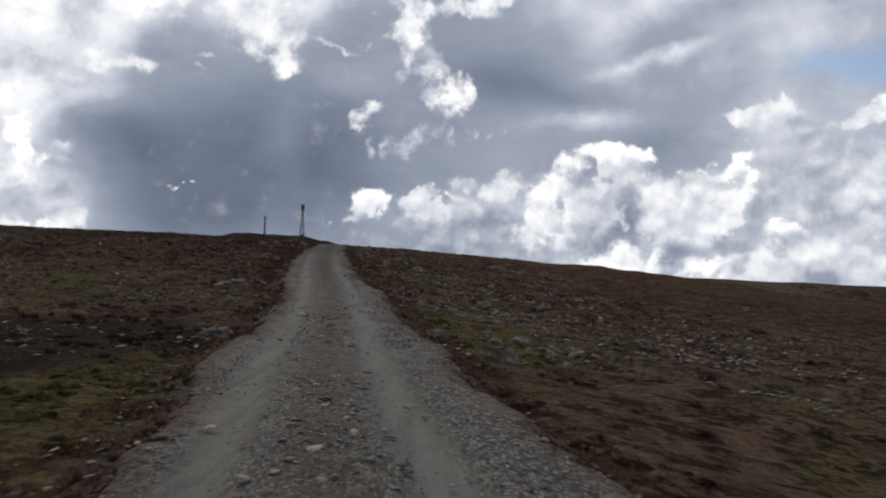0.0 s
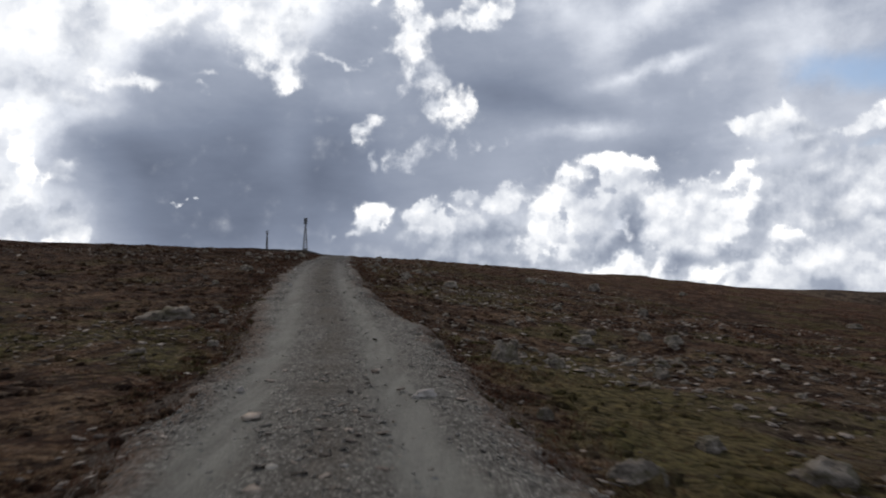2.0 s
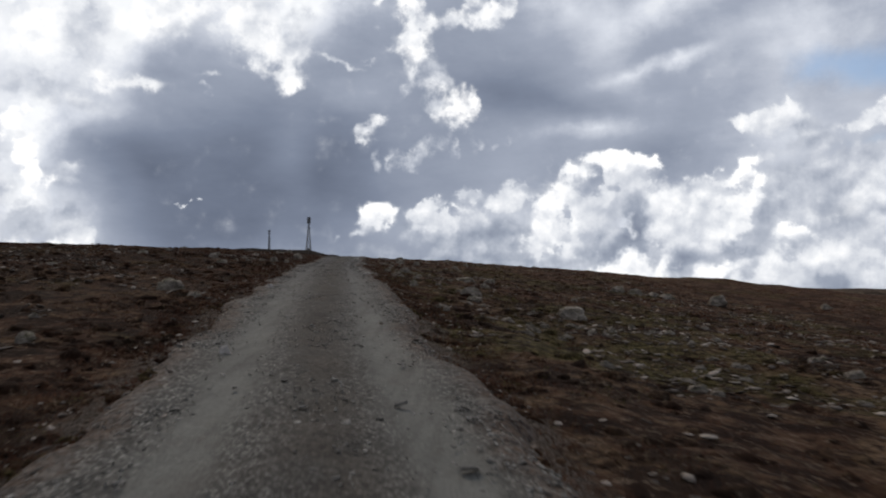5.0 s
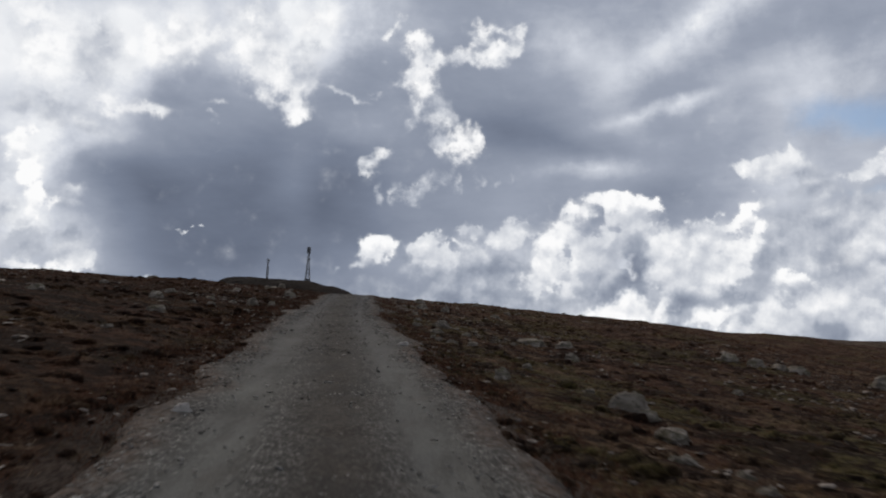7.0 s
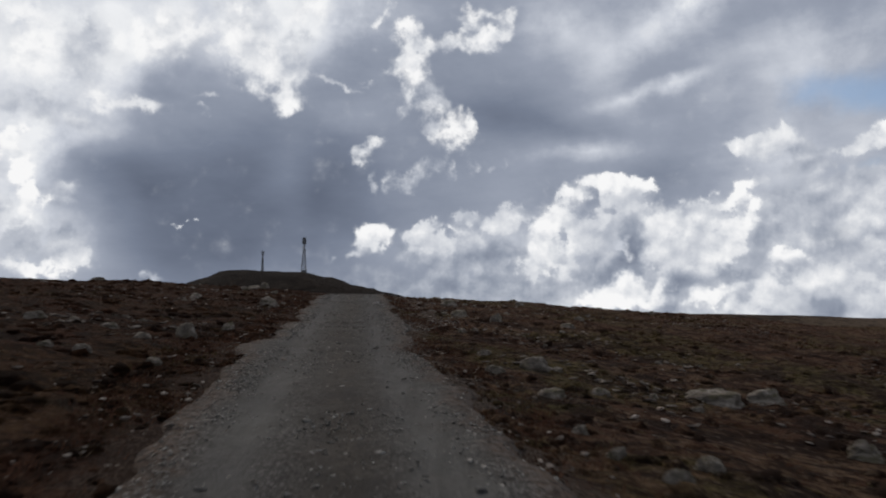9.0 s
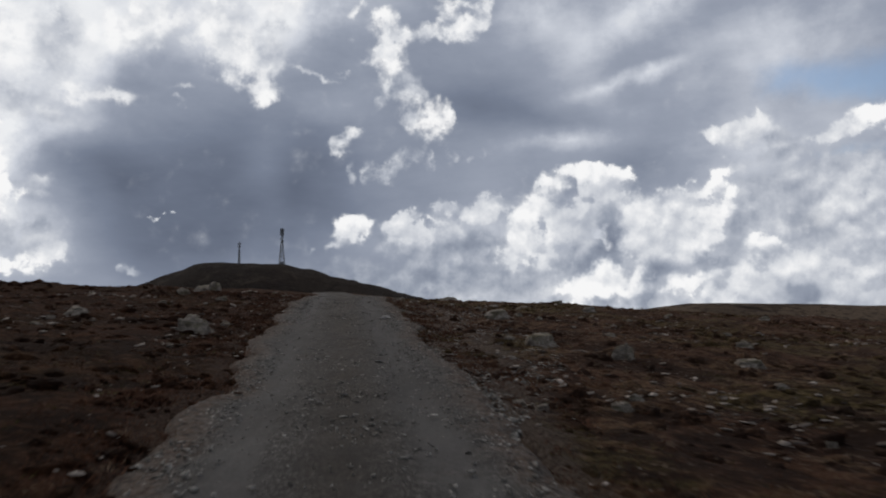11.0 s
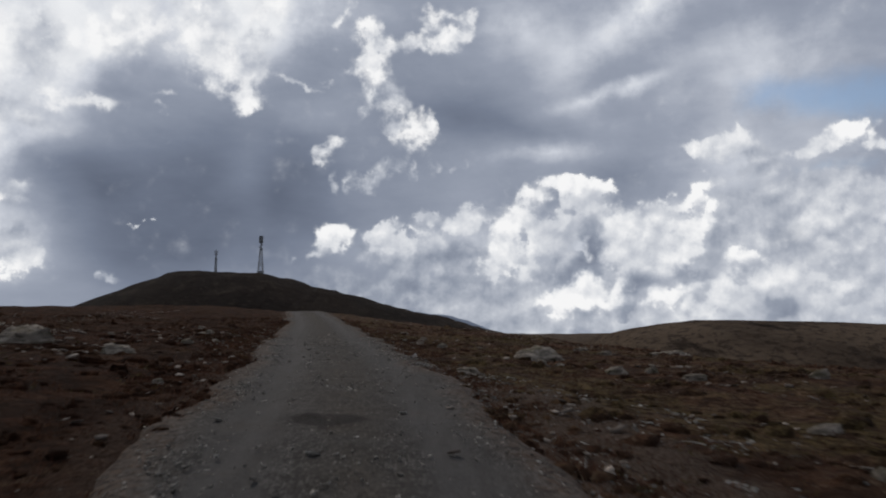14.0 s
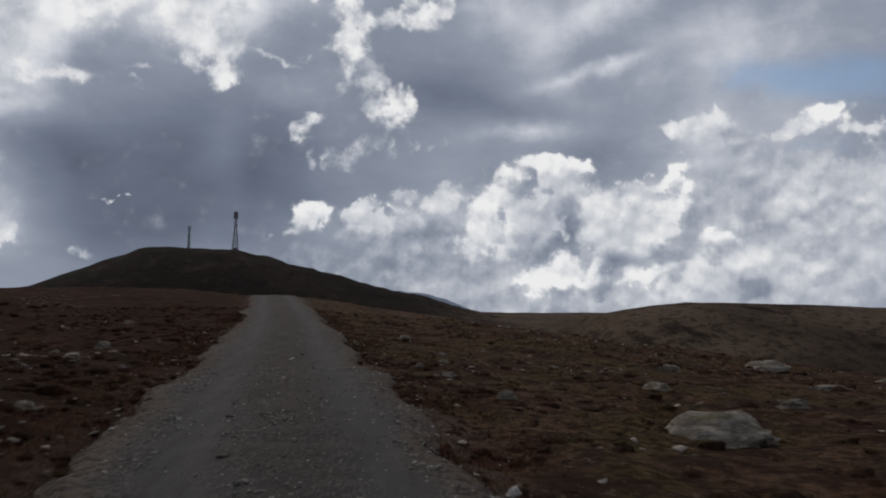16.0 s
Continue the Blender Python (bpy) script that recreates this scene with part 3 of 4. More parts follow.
def rock_look(n, bsdf):
    tex = n.add("ShaderNodeTexCoord").outputs["Object"]
    rnd = n.add("ShaderNodeObjectInfo").outputs["Random"]
    shift = n.add("ShaderNodeCombineXYZ")
    n.put(n.math("MULTIPLY", rnd, 50.0), shift.inputs[0])
    p = n.vmath("ADD", tex, shift.outputs[0])
    a = n.noise(p, 3.0, 8.0, 0.68)
    b = n.noise(p, 13.0, 7.0, 0.72)
    c = n.mix(n.span(a, 0.38, 0.68), (0.118, 0.099, 0.080), (0.41, 0.358, 0.292))
    c = n.mix(n.span(b, 0.55, 0.66, 0.0, 0.7), c, (0.50, 0.44, 0.37))
    c = n.mix(n.span(n.noise(p, 6.0, 7.0, 0.72), 0.50, 0.58, 0.0, 0.8), c, (0.048, 0.042, 0.033))
    c = n.mix(n.span(n.noise(n.mapping(p, (9, 3, 1)), 1.8, 7.0, 0.72), 0.50, 0.60, 0.0, 0.75), c, (0.085, 0.075, 0.036))
    n.put(n.mix(n.math("MULTIPLY", rnd, 0.38), c, (0.080, 0.063, 0.049)), bsdf.inputs["Base Color"])
    bump(n, bsdf, n.math("ADD", a, n.math("MULTIPLY", b, 0.5)), 0.045)


def stone_look(dark, pale, power=2.0):
    def build(n, bsdf):
        rnd = n.add("ShaderNodeNewGeometry").outputs["Random Per Island"]
        g = n.noise(place(n), 40.0, 4.0, 0.7)
        c = n.mix(n.math("POWER", rnd, power), dark, pale)
        n.put(n.mix(n.span(g, 0.4, 0.65, 0.0, 0.5), c, dark), bsdf.inputs["Base Color"])
        bump(n, bsdf, g, 0.01)
    return build


def blade_look(dark, pale):
    def build(n, bsdf):
        rnd = n.add("ShaderNodeNewGeometry").outputs["Random Per Island"]
        wide = n.noise(place(n), 2.6, 4.0, 0.7)
        mixed = n.math("ADD", n.math("MULTIPLY", rnd, 0.45), n.math("MULTIPLY_ADD", wide, 2.4, -1.0), clamp=True)
        n.put(n.mix(mixed, dark, pale), bsdf.inputs["Base Color"])
    return build


def steel_look(n, bsdf):
    p = n.add("ShaderNodeTexCoord").outputs["Object"]
    n.put(n.mix(n.span(n.noise(p, 1.5, 5.0, 0.6), 0.4, 0.7), (0.20, 0.205, 0.21), (0.12, 0.115, 0.11)), bsdf.inputs["Base Color"])
    bsdf.inputs["Metallic"].default_value = 0.6


def panel_look(n, bsdf):
    p = n.add("ShaderNodeTexCoord").outputs["Object"]
    n.put(n.mix(n.noise(p, 2.0, 4.0, 0.6), (0.16, 0.165, 0.17), (0.10, 0.10, 0.105)), bsdf.inputs["Base Color"])


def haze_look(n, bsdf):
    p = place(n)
    # the haze of distance is put into the base colour
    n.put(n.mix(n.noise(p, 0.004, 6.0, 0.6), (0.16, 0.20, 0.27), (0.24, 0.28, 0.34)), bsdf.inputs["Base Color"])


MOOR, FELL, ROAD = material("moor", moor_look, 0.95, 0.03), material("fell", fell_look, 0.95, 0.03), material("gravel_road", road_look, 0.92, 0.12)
ROCK, STONE = material("granite", rock_look, 0.88, 0.15), material("loose_stone", stone_look((0.085, 0.080, 0.071), (0.36, 0.34, 0.30), 1.3), 0.9, 0.12)
PALE = material("pale_stone", stone_look((0.30, 0.275, 0.245), (0.48, 0.45, 0.41), 1.0), 0.9, 0.1)
DULL = material("weathered_stone", stone_look((0.075, 0.060, 0.050), (0.43, 0.365, 0.30), 1.4), 0.9, 0.1)
HEATH = material("heather_twigs", blade_look((0.036, 0.018, 0.012), (0.17, 0.080, 0.046)), 0.9)
GRASS = material("dry_grass", blade_look((0.060, 0.040, 0.025), (0.33, 0.235, 0.150)), 0.85)
MOSS = material("green_grass", blade_look((0.036, 0.031, 0.011), (0.16, 0.132, 0.045)), 0.85)
STEEL, PANEL, HAZE_BLUE = material("galvanised_steel", steel_look, 0.55, 0.4), material("antenna_plastic", panel_look, 0.6, 0.4), material("far_mountain", haze_look, 1.0)

# ---- the lie of the land ----
TABLES = [np.random.RandomState(s).rand(256, 256) for s in range(6)]
Z0 = 1.45


def value_noise(x, y, k=0):
    x, y = np.asarray(x, float), np.asarray(y, float)
    i, j = np.floor(x).astype(int), np.floor(y).astype(int)
    u, v = x - i, y - j
    u, v, t = u * u * (3 - 2 * u), v * v * (3 - 2 * v), TABLES[k]
    a, b = t[i % 256, j % 256], t[(i + 1) % 256, j % 256]
    c, d = t[i % 256, (j + 1) % 256], t[(i + 1) % 256, (j + 1) % 256]
    return (a * (1 - u) + b * u) * (1 - v) + (c * (1 - u) + d * u) * v - 0.5


def fractal(x, y, size, octaves=4, gain=0.5, k=0):
    total, amp, f = 0.0, 1.0, 1.0 / size
    for o in range(octaves):
        total = total + amp * value_noise(np.asarray(x) * f + 13.7 * o, np.asarray(y) * f + 7.1 * o, (k + o) % 6)
        amp, f = amp * gain, f * 2.03
    return total


def smooth_step(v, a, b):
    t = np.clip((np.asarray(v, float) - a) / (b - a), 0, 1)
    return t * t * (3 - 2 * t)


def smooth_table(xs, ys):
    """A rounded line through a few knots."""
    fine = np.linspace(xs[0], xs[-1], 1200)
    line = np.interp(fine, xs, ys)
    width = max(3, int(5.0 / (fine[1] - fine[0])))
    pad = np.r_[np.full(width, line[0]) + (line[1] - line[0]) * np.arange(-width, 0), line, np.full(width, line[-1]) + (line[-1] - line[-2]) * np.arange(1, width + 1)]
    kernel = np.hanning(2 * width + 1)
    return fine, np.convolve(pad, kernel / kernel.sum(), "valid")


ROAD_X = smooth_table((-60, 0, 15, 28, 40, 56, 72, 88, 98, 105, 110, 125, 160, 200, 260), (7.2, 0, -2.15, -3.8, -5.8, -8.1, -10.2, -11.85, -12.8, -13.5, -14.15, -15.9, -20.8, -28, -42))
ROAD_Z = smooth_table((-60, 0, 16, 25, 40, 50, 56, 72, 82, 88, 93, 98, 105, 112, 125, 145, 160, 170, 190, 230, 260),
                      (-3.2, -1.45, -1.04, -0.68, 0.53, 1.34, 1.78, 2.71, 3.32, 3.72, 4.08, 4.36, 4.5, 4.6, 4.85, 5.4, 5.72, 5.7, 4.6, 0.5, -3.0))


def road_x(y):
    return np.interp(y, *ROAD_X)


def road_z(y):
    return np.interp(y, *ROAD_Z) + Z0


SIDE = (-60, -25, -7, -2.3, 2.3, 5, 12, 30, 80)
ALONG = (-40, 10, 30, 60, 90, 105, 125, 160)
RISE = np.array((
    (2.4, 0.7, -0.20, -0.18, -0.32, -0.7, -1.4, -3.0, -7.0),
    (2.4, 0.7, -0.20, -0.18, -0.32, -0.7, -1.4, -3.0, -7.0),
    (2.6, 1.0, -0.20, -0.18, -0.30, -0.7, -1.35, -3.1, -7.2),
    (2.8, 1.35, 0.60, 0.10, -0.18, -0.62, -1.5, -3.8, -8.3),
    (1.4, 1.0, 0.45, 0.12, -0.12, -0.26, -0.68, -2.3, -7.2),
    (1.0, 0.7, 0.30, 0.08, -0.12, -0.32, -0.55, -1.5, -6.3),
    (0.8, 0.2, -0.60, -0.16, -0.22, -0.5, -1.05, -3.0, -10.5),
    (-0.3, 0.1, 0.4, 0.0, -0.10, -0.40, -1.4, -4.2, -12.0)))
HILL_X = (-420, -330, -232, -207, -186, -170, -160, -148, -136, -112, -99, -83, -70, -40, -20, -7, 10, 27, 44, 80, 140)
HILL_Z = (0, 2, 5, 9, 17.5, 24, 28.5, 32, 32.8, 32, 32.5, 28, 24.2, 19.5, 12.8, 9.7, 7.5, 1.5, -2.7, -9, -14)
FELL_X = (15, 30, 42, 51, 63, 74, 87, 101, 114, 134, 156, 185, 260)
FELL_Z = (-5, -2, 0.7, 2.2, 3.9, 5.1, 5.1, 4.8, 4.1, 4.1, 4.0, 3.0, -5)


def ground_z(x, y):
    """Height of the moor, the road's bed left out."""
    x, y = np.asarray(x, float), np.asarray(y, float)
    u = x - road_x(np.clip(y, -60, 260))
    us, ys = np.clip(u, -60, 80), np.clip(y, -40, 160)
    col = np.clip(np.searchsorted(ALONG, ys) - 1, 0, len(ALONG) - 2)
    t = (ys - np.take(ALONG, col)) / (np.take(ALONG, col + 1) - np.take(ALONG, col))
    t = t * t * (3 - 2 * t)
    cut = np.clip(np.searchsorted(SIDE, us) - 1, 0, len(SIDE) - 2)
    s = (us - np.take(SIDE, cut)) / (np.take(SIDE, cut + 1) - np.take(SIDE, cut))
    lo, hi = RISE[col, cut] * (1 - t) + RISE[col + 1, cut] * t, RISE[col, cut + 1] * (1 - t) + RISE[col + 1, cut + 1] * t
    near = np.interp(np.clip(y, -60, 260), *ROAD_Z) + lo * (1 - s) + hi * s
    base = -33.0 + 6 * fractal(x, y, 260.0, 4, 0.5, 2)
    fade = np.maximum.reduce([smooth_step(y, 168, 330), smooth_step(u, 60, 240), smooth_step(-y, 50, 300), 0.6 * smooth_step(-u, 60, 240)])
    z = near * (1 - fade) + base * fade
    hill, fell = np.interp(x, HILL_X, HILL_Z), np.interp(x, FELL_X, FELL_Z)
    z = z + (hill - z) * np.exp(-((y - 592) / np.where(y < 592, 150.0, 260.0)) ** 2) * smooth_step(x, -420, -300) * (1 - smooth_step(x, 60, 140))
    z = z + (fell - z) * np.exp(-((y - 320) / np.where(y < 320, 70.0, 140.0)) ** 2) * smooth_step(x, 15, 50) * (1 - smooth_step(x, 190, 280))
    far = np.hypot(x, y)
    z = z - 40 * smooth_step(far, 1200, 4500)
    off = smooth_step(np.abs(u), 1.7, 3.2)
    rough = off * (0.10 * fractal(x, y, 1.1, 3, 0.6, 1) + 0.30 * fractal(x, y, 4.5, 3, 0.5, 3) * smooth_step(np.abs(u), 2.5, 7))
    rough = rough + 0.8 * fractal(x, y, 22.0, 3, 0.5, 4) * smooth_step(np.abs(u), 9, 40) + (3.0 * fractal(x, y, 60.0, 5, 0.55, 5) + 1.6 * fractal(x, y, 13.0, 3, 0.6, 2)) * smooth_step(far, 260, 520)
    return z + rough + Z0


def edge(y, side):
    """Half width of the gravel on one side, wandering."""
    return 1.38 - (0.05 if side > 0 else 0.10) * smooth_step(y, 60, 84) - (0.05 if side > 0 else 0.12 - 0.14 * smooth_step(y, 25, 45)) + (0.42 * (1 - smooth_step(y, 22, 42)) if side > 0 else 0.0) + 0.5 * fractal(np.asarray(y, float), np.full_like(np.asarray(y, float), 40.0 * side), 3.5, 4, 0.6, 2)


def road_top(u, y):
    x = u + road_x(y)
    half = np.where(u < 0, edge(y, -1), edge(y, 1))
    lip = smooth_step(np.abs(u), half - 0.1, half + 0.75)
    return (road_z(y) + 0.03) * (1 - lip) + ground_z(x, y) * lip


def grid_mesh(name, xs, ys, zs):
    """A sheet from arrays of rows by columns."""
    rows, cols = xs.shape
    mesh = bpy.data.meshes.new(name)
    idx = np.arange(rows * cols).reshape(rows, cols)
    quads = np.stack([idx[:-1, :-1], idx[:-1, 1:], idx[1:, 1:], idx[1:, :-1]], -1).reshape(-1, 4)
    mesh.vertices.add(rows * cols)
    mesh.vertices.foreach_set("co", np.stack([xs, ys, zs], -1).astype(np.float32).ravel())
    mesh.loops.add(quads.size)
    mesh.loops.foreach_set("vertex_index", quads.astype(np.int32).ravel())
    mesh.polygons.add(len(quads))
    mesh.polygons.foreach_set("loop_start", np.arange(0, quads.size, 4, dtype=np.int32))
    mesh.polygons.foreach_set("use_smooth", np.ones(len(quads), bool))
    mesh.update(calc_edges=True)
    return mesh


def stretch(first, step, growth, reach):
    out, d = [first], step
    while out[-1] < reach:
        d *= growth
        out.append(out[-1] + d)
    return np.array(out)


side = np.r_[np.arange(0, 9.01, 0.18), stretch(9.19, 0.19, 1.062, 4200)]
us = np.r_[-side[:0:-1], side]
ys = np.r_[-stretch(6, 0.4, 1.13, 4200)[::-1], np.arange(-5.8, 135, 0.24), stretch(135.2, 0.22, 1.05, 4600)]
U, Y = np.meshgrid(us, ys)
X = U + road_x(np.clip(Y, -60, 260)) * (1 - smooth_step(np.abs(U), 60, 600))
Z = ground_z(X, Y)
half = np.where(U < 0, edge(np.clip(Y, -60, 260), -1), edge(np.clip(Y, -60, 260), 1))
bed = 1 - smooth_step(np.abs(U) - half, 0.0, 0.32)
shoulder = road_top(U, np.clip(Y, -60, 260)) - 0.035 + 0.05 * fractal(X, Y, 0.8, 3, 0.6, 4)
Z = np.where((Y > -6) & (Y < 190) & (np.abs(U) < 2.6), shoulder - 0.16 * bed, Z)
ground = tagged(new("ground", grid_mesh("ground", X, Y, Z)), "brown heather moor with dry grass and peat", "ground", kind="structure")
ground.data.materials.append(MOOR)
layer = ground.data.attributes.new("spill", "FLOAT", "POINT")
layer.data.foreach_set("value", (1 - smooth_step(np.abs(U) - half - 1.1 * (U > 0) * smooth_step(Y, 74, 84) * (1 - smooth_step(Y, 97, 104)), 0.05, 1.1)).astype(np.float32).ravel())
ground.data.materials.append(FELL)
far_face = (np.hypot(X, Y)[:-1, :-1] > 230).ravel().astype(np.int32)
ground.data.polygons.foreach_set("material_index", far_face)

# the gravel road: two worn tracks, a loose crown and loose verges
us, ys = np.arange(-2.55, 2.86, 0.075), np.arange(-6, 190, 0.13)
U, Y = np.meshgrid(us, ys)
X = U + road_x(Y)
half = np.where(U < 0, edge(Y, -1), edge(Y, 1))
wander = 0.10 * fractal(Y, 0 * Y, 9.0, 2, 0.5, 1)
rut = np.exp(-((np.abs(U - 0.02 + wander) - 0.80) / 0.26) ** 2)
Z = road_z(Y) + 0.03 - 0.04 * rut + 0.04 * fractal(X, Y, 0.45, 3, 0.6, 1) * (1 - 0.7 * rut) + 0.03 * fractal(X, Y, 2.5, 2, 0.5, 3)
lip = smooth_step(np.abs(U), half - 0.1, half + 0.75)
Z = Z * (1 - lip) + (ground_z(X, Y) - 0.01) * lip
Z = Z - 0.22 * smooth_step(np.abs(U) - half, 0.08, 0.55)
road = tagged(new("road", grid_mesh("road", X, Y, Z)), "grey gravel track with two worn wheel ruts", "road", kind="structure")
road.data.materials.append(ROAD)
for name, values in (("loose", 1.05 - 1.2 * rut + 0.14 * fractal(X, Y, 1.2, 3, 0.6, 0)), ("crown", np.exp(-((U - 0.06 + wander) / 0.33) ** 2)), ("verge", smooth_step(np.abs(U), half - 0.35, half + 0.2))):
    layer = road.data.attributes.new(name, "FLOAT", "POINT")
    layer.data.foreach_set("value", np.clip(values, 0, 1).astype(np.float32).ravel())

# ---- things ----
def part(name, bm, mat, parent=None, label=""):
    mesh = bpy.data.meshes.new(name)
    bm.to_mesh(mesh)
    bm.free()
    mesh.materials.append(mat)
    ob = new(name, mesh)
    ob.parent = parent
    return tagged(ob, label)


def bar(bm, a, b, r0, r1=None, sides=6):
    """A round bar from a to b."""
    a, b = Vector(a), Vector(b)
    turn = (b - a).to_track_quat("Z", "Y").to_matrix().to_4x4()
    bmesh.ops.create_cone(bm, cap_ends=True, segments=sides, radius1=r0, radius2=r1 if r1 is not None else r0, depth=(b - a).length,
                          matrix=Matrix.Translation((a + b) / 2) @ turn)


def box(bm, centre, size, turn=0.0):
    bmesh.ops.create_cube(bm, size=1, matrix=pose(*centre, 0, 0, turn) @ Matrix.Diagonal((*size, 1)))


def tower(name, x, y, height, foot, top, label):
    """A lattice mast: four legs, rings of braces, a pole with antennas."""
    mast = tagged(new(name), label, "radio mast")
    mast.location = (x, y, float(ground_z(x, y)) - 0.6)
    shaft = height * 0.66
    corner = [(sx, sy) for sx, sy in ((-1, -1), (1, -1), (1, 1), (-1, 1))]

    def leg_at(k, z):
        w = foot + (top - foot) * min(1.0, (z / shaft)) ** 0.75
        return (corner[k][0] * w / 2, corner[k][1] * w / 2, z)
    levels = [shaft * (i / 9) ** 0.9 for i in range(10)]
    for k in range(4):
        bm = bmesh.new()
        for a, b in zip(levels, levels[1:]):
            bar(bm, leg_at(k, a), leg_at(k, b), 0.13)
        part("leg", bm, STEEL, mast)
    for a, b in zip(levels, levels[1:]):
        bm = bmesh.new()
        for k in range(4):
            bar(bm, leg_at(k, a), leg_at((k + 1) % 4, b), 0.06)
            bar(bm, leg_at((k + 1) % 4, a), leg_at(k, b), 0.06)
            bar(bm, leg_at(k, b), leg_at((k + 1) % 4, b), 0.06)
        part("brace", bm, STEEL, mast)
    bm = bmesh.new()
    box(bm, (0, 0, 1.0), (foot * 0.7, foot * 0.7, 2.0))
    bmesh.ops.bevel(bm, geom=bm.edges[:], offset=0.1, segments=1)
    part("equipment_cabinet", bm, PANEL, mast)
    return mast, shaft


mast, shaft = tower("radio_mast", -101.0, 592.0, 23.2, 3.6, 1.2, "tall grey steel lattice mast with a drum of antennas")
bm = bmesh.new()
bar(bm, (0, 0, shaft - 1), (0, 0, 23.2), 0.4, 0.3, 8)
part("pole", bm, STEEL, mast)
for k in range(6):
    bm = bmesh.new()
    a = k * math.pi / 3
    box(bm, (1.0 * math.cos(a), 1.0 * math.sin(a), 21.0), (0.35, 0.95, 4.3), math.degrees(a))
    bmesh.ops.bevel(bm, geom=bm.edges[:], offset=0.06, segments=2)
    part("panel_antenna", bm, PANEL, mast, "dark upright panel antenna")
for z, a in ((16.6, 200), (15.4, 330), (17.8, 70)):
    bm = bmesh.new()
    bmesh.ops.create_cone(bm, cap_ends=True, segments=16, radius1=0.65, radius2=0.5, depth=0.4,
                          matrix=pose(0.85 * math.cos(radians(a)), 0.85 * math.sin(radians(a)), z, 0, 90, a))
    part("dish_antenna", bm, PANEL, mast)

mast, shaft = tower("radio_mast", -127.7, 592.0, 14.6, 1.3, 0.9, "slim dark steel mast with a small crossarm")
bm = bmesh.new()
bar(bm, (0, 0, shaft - 0.5), (0, 0, 14.6), 0.35, 0.22, 8)
part("pole", bm, STEEL, mast)
for z, s in ((13.2, 1.6), (11.6, 1.1)):
    bm = bmesh.new()
    bar(bm, (-s / 2, 0, z), (s / 2, 0, z), 0.12)
    part("crossarm", bm, STEEL, mast)
    for k in (-1, 1):
        bm = bmesh.new()
        box(bm, (k * s / 2, 0, z + 0.2), (0.4, 0.4, 1.2))
        bmesh.ops.bevel(bm, geom=bm.edges[:], offset=0.05, segments=1)
        part("panel_antenna", bm, PANEL, mast)

# a faint mountain beyond the fells, blue from haze painted into its colour
us, vs = np.linspace(-40, 520, 60), np.linspace(0, 1, 12)
U, V = np.meshgrid(us, vs)
crest = np.interp(U, (-40, 60, 140, 213, 290, 370, 450, 520), (20, 34, 27, 15, -6, -31, -70, -110)) + 7 * fractal(U, 0 * U, 60.0, 4, 0.5, 1)
Z = -140 + (crest + 140) * np.sin(V * math.pi * 0.5)
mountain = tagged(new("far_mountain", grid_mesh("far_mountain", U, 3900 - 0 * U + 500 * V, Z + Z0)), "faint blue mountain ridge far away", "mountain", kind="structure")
mountain.data.materials.append(HAZE_BLUE)


# ---- boulders ----
def boulder_mesh(seed, flat, level=4):
    """A rough stone about one metre wide, one metre high above its buried foot: knobs, knocked-off faces, a flattish top."""
    rng = np.random.RandomState(seed)
    bm = bmesh.new()
    bmesh.ops.create_icosphere(bm, subdivisions=level, radius=1.0)
    co = np.array([v.co[:] for v in bm.verts])
    for _ in range(16):
        d = rng.normal(size=3)
        d[2] = abs(d[2]) * (0.5 if rng.rand() < 0.6 else 1.4)
        d /= np.linalg.norm(d)
        cut = rng.uniform(0.38, 0.82)
        over = np.maximum(co @ d - cut, 0)
        co -= over[:, None] * d * 0.97
    co[:, 2] = np.where(co[:, 2] > 0.5, 0.5 + (co[:, 2] - 0.5) * rng.uniform(0.15, 0.6), co[:, 2])
    way = co / np.linalg.norm(co, axis=1)[:, None]
    lump = np.array([noise.fractal(Vector(w * 2.1) + Vector((seed * 3.1, 0, 0)), 0.9, 2.1, 5) for w in way])
    crack = np.array([abs(noise.noise(Vector(w * 2.4) + Vector((0, seed * 1.7, 0)))) for w in way])
    co = co + way * (0.17 * lump - 0.09 * np.exp(-(crack / 0.035) ** 2) * (rng.rand() < 0.7))[:, None]
    co[:, 0] *= rng.uniform(0.9, 1.1)
    co[:, 1] *= rng.uniform(0.7, 0.95)
    lean = rng.uniform(-0.25, 0.25)
    co[:, 2] += lean * co[:, 0]
    top, low = co[:, 2].max(), (-0.12 if flat else -0.28)
    co[:, 2] = np.where(co[:, 2] > low, (co[:, 2] - low) / (top - low), (co[:, 2] - low) * 0.5)
    co[:, :2] /= (co[:, 0].max() - co[:, 0].min())
    for v, c in zip(bm.verts, co):
        v.co = c
    for f in bm.faces:
        f.smooth = True
    mesh = bpy.data.meshes.new("boulder")
    bm.to_mesh(mesh)
    bm.free()
    mesh.materials.append(ROCK)
    return mesh


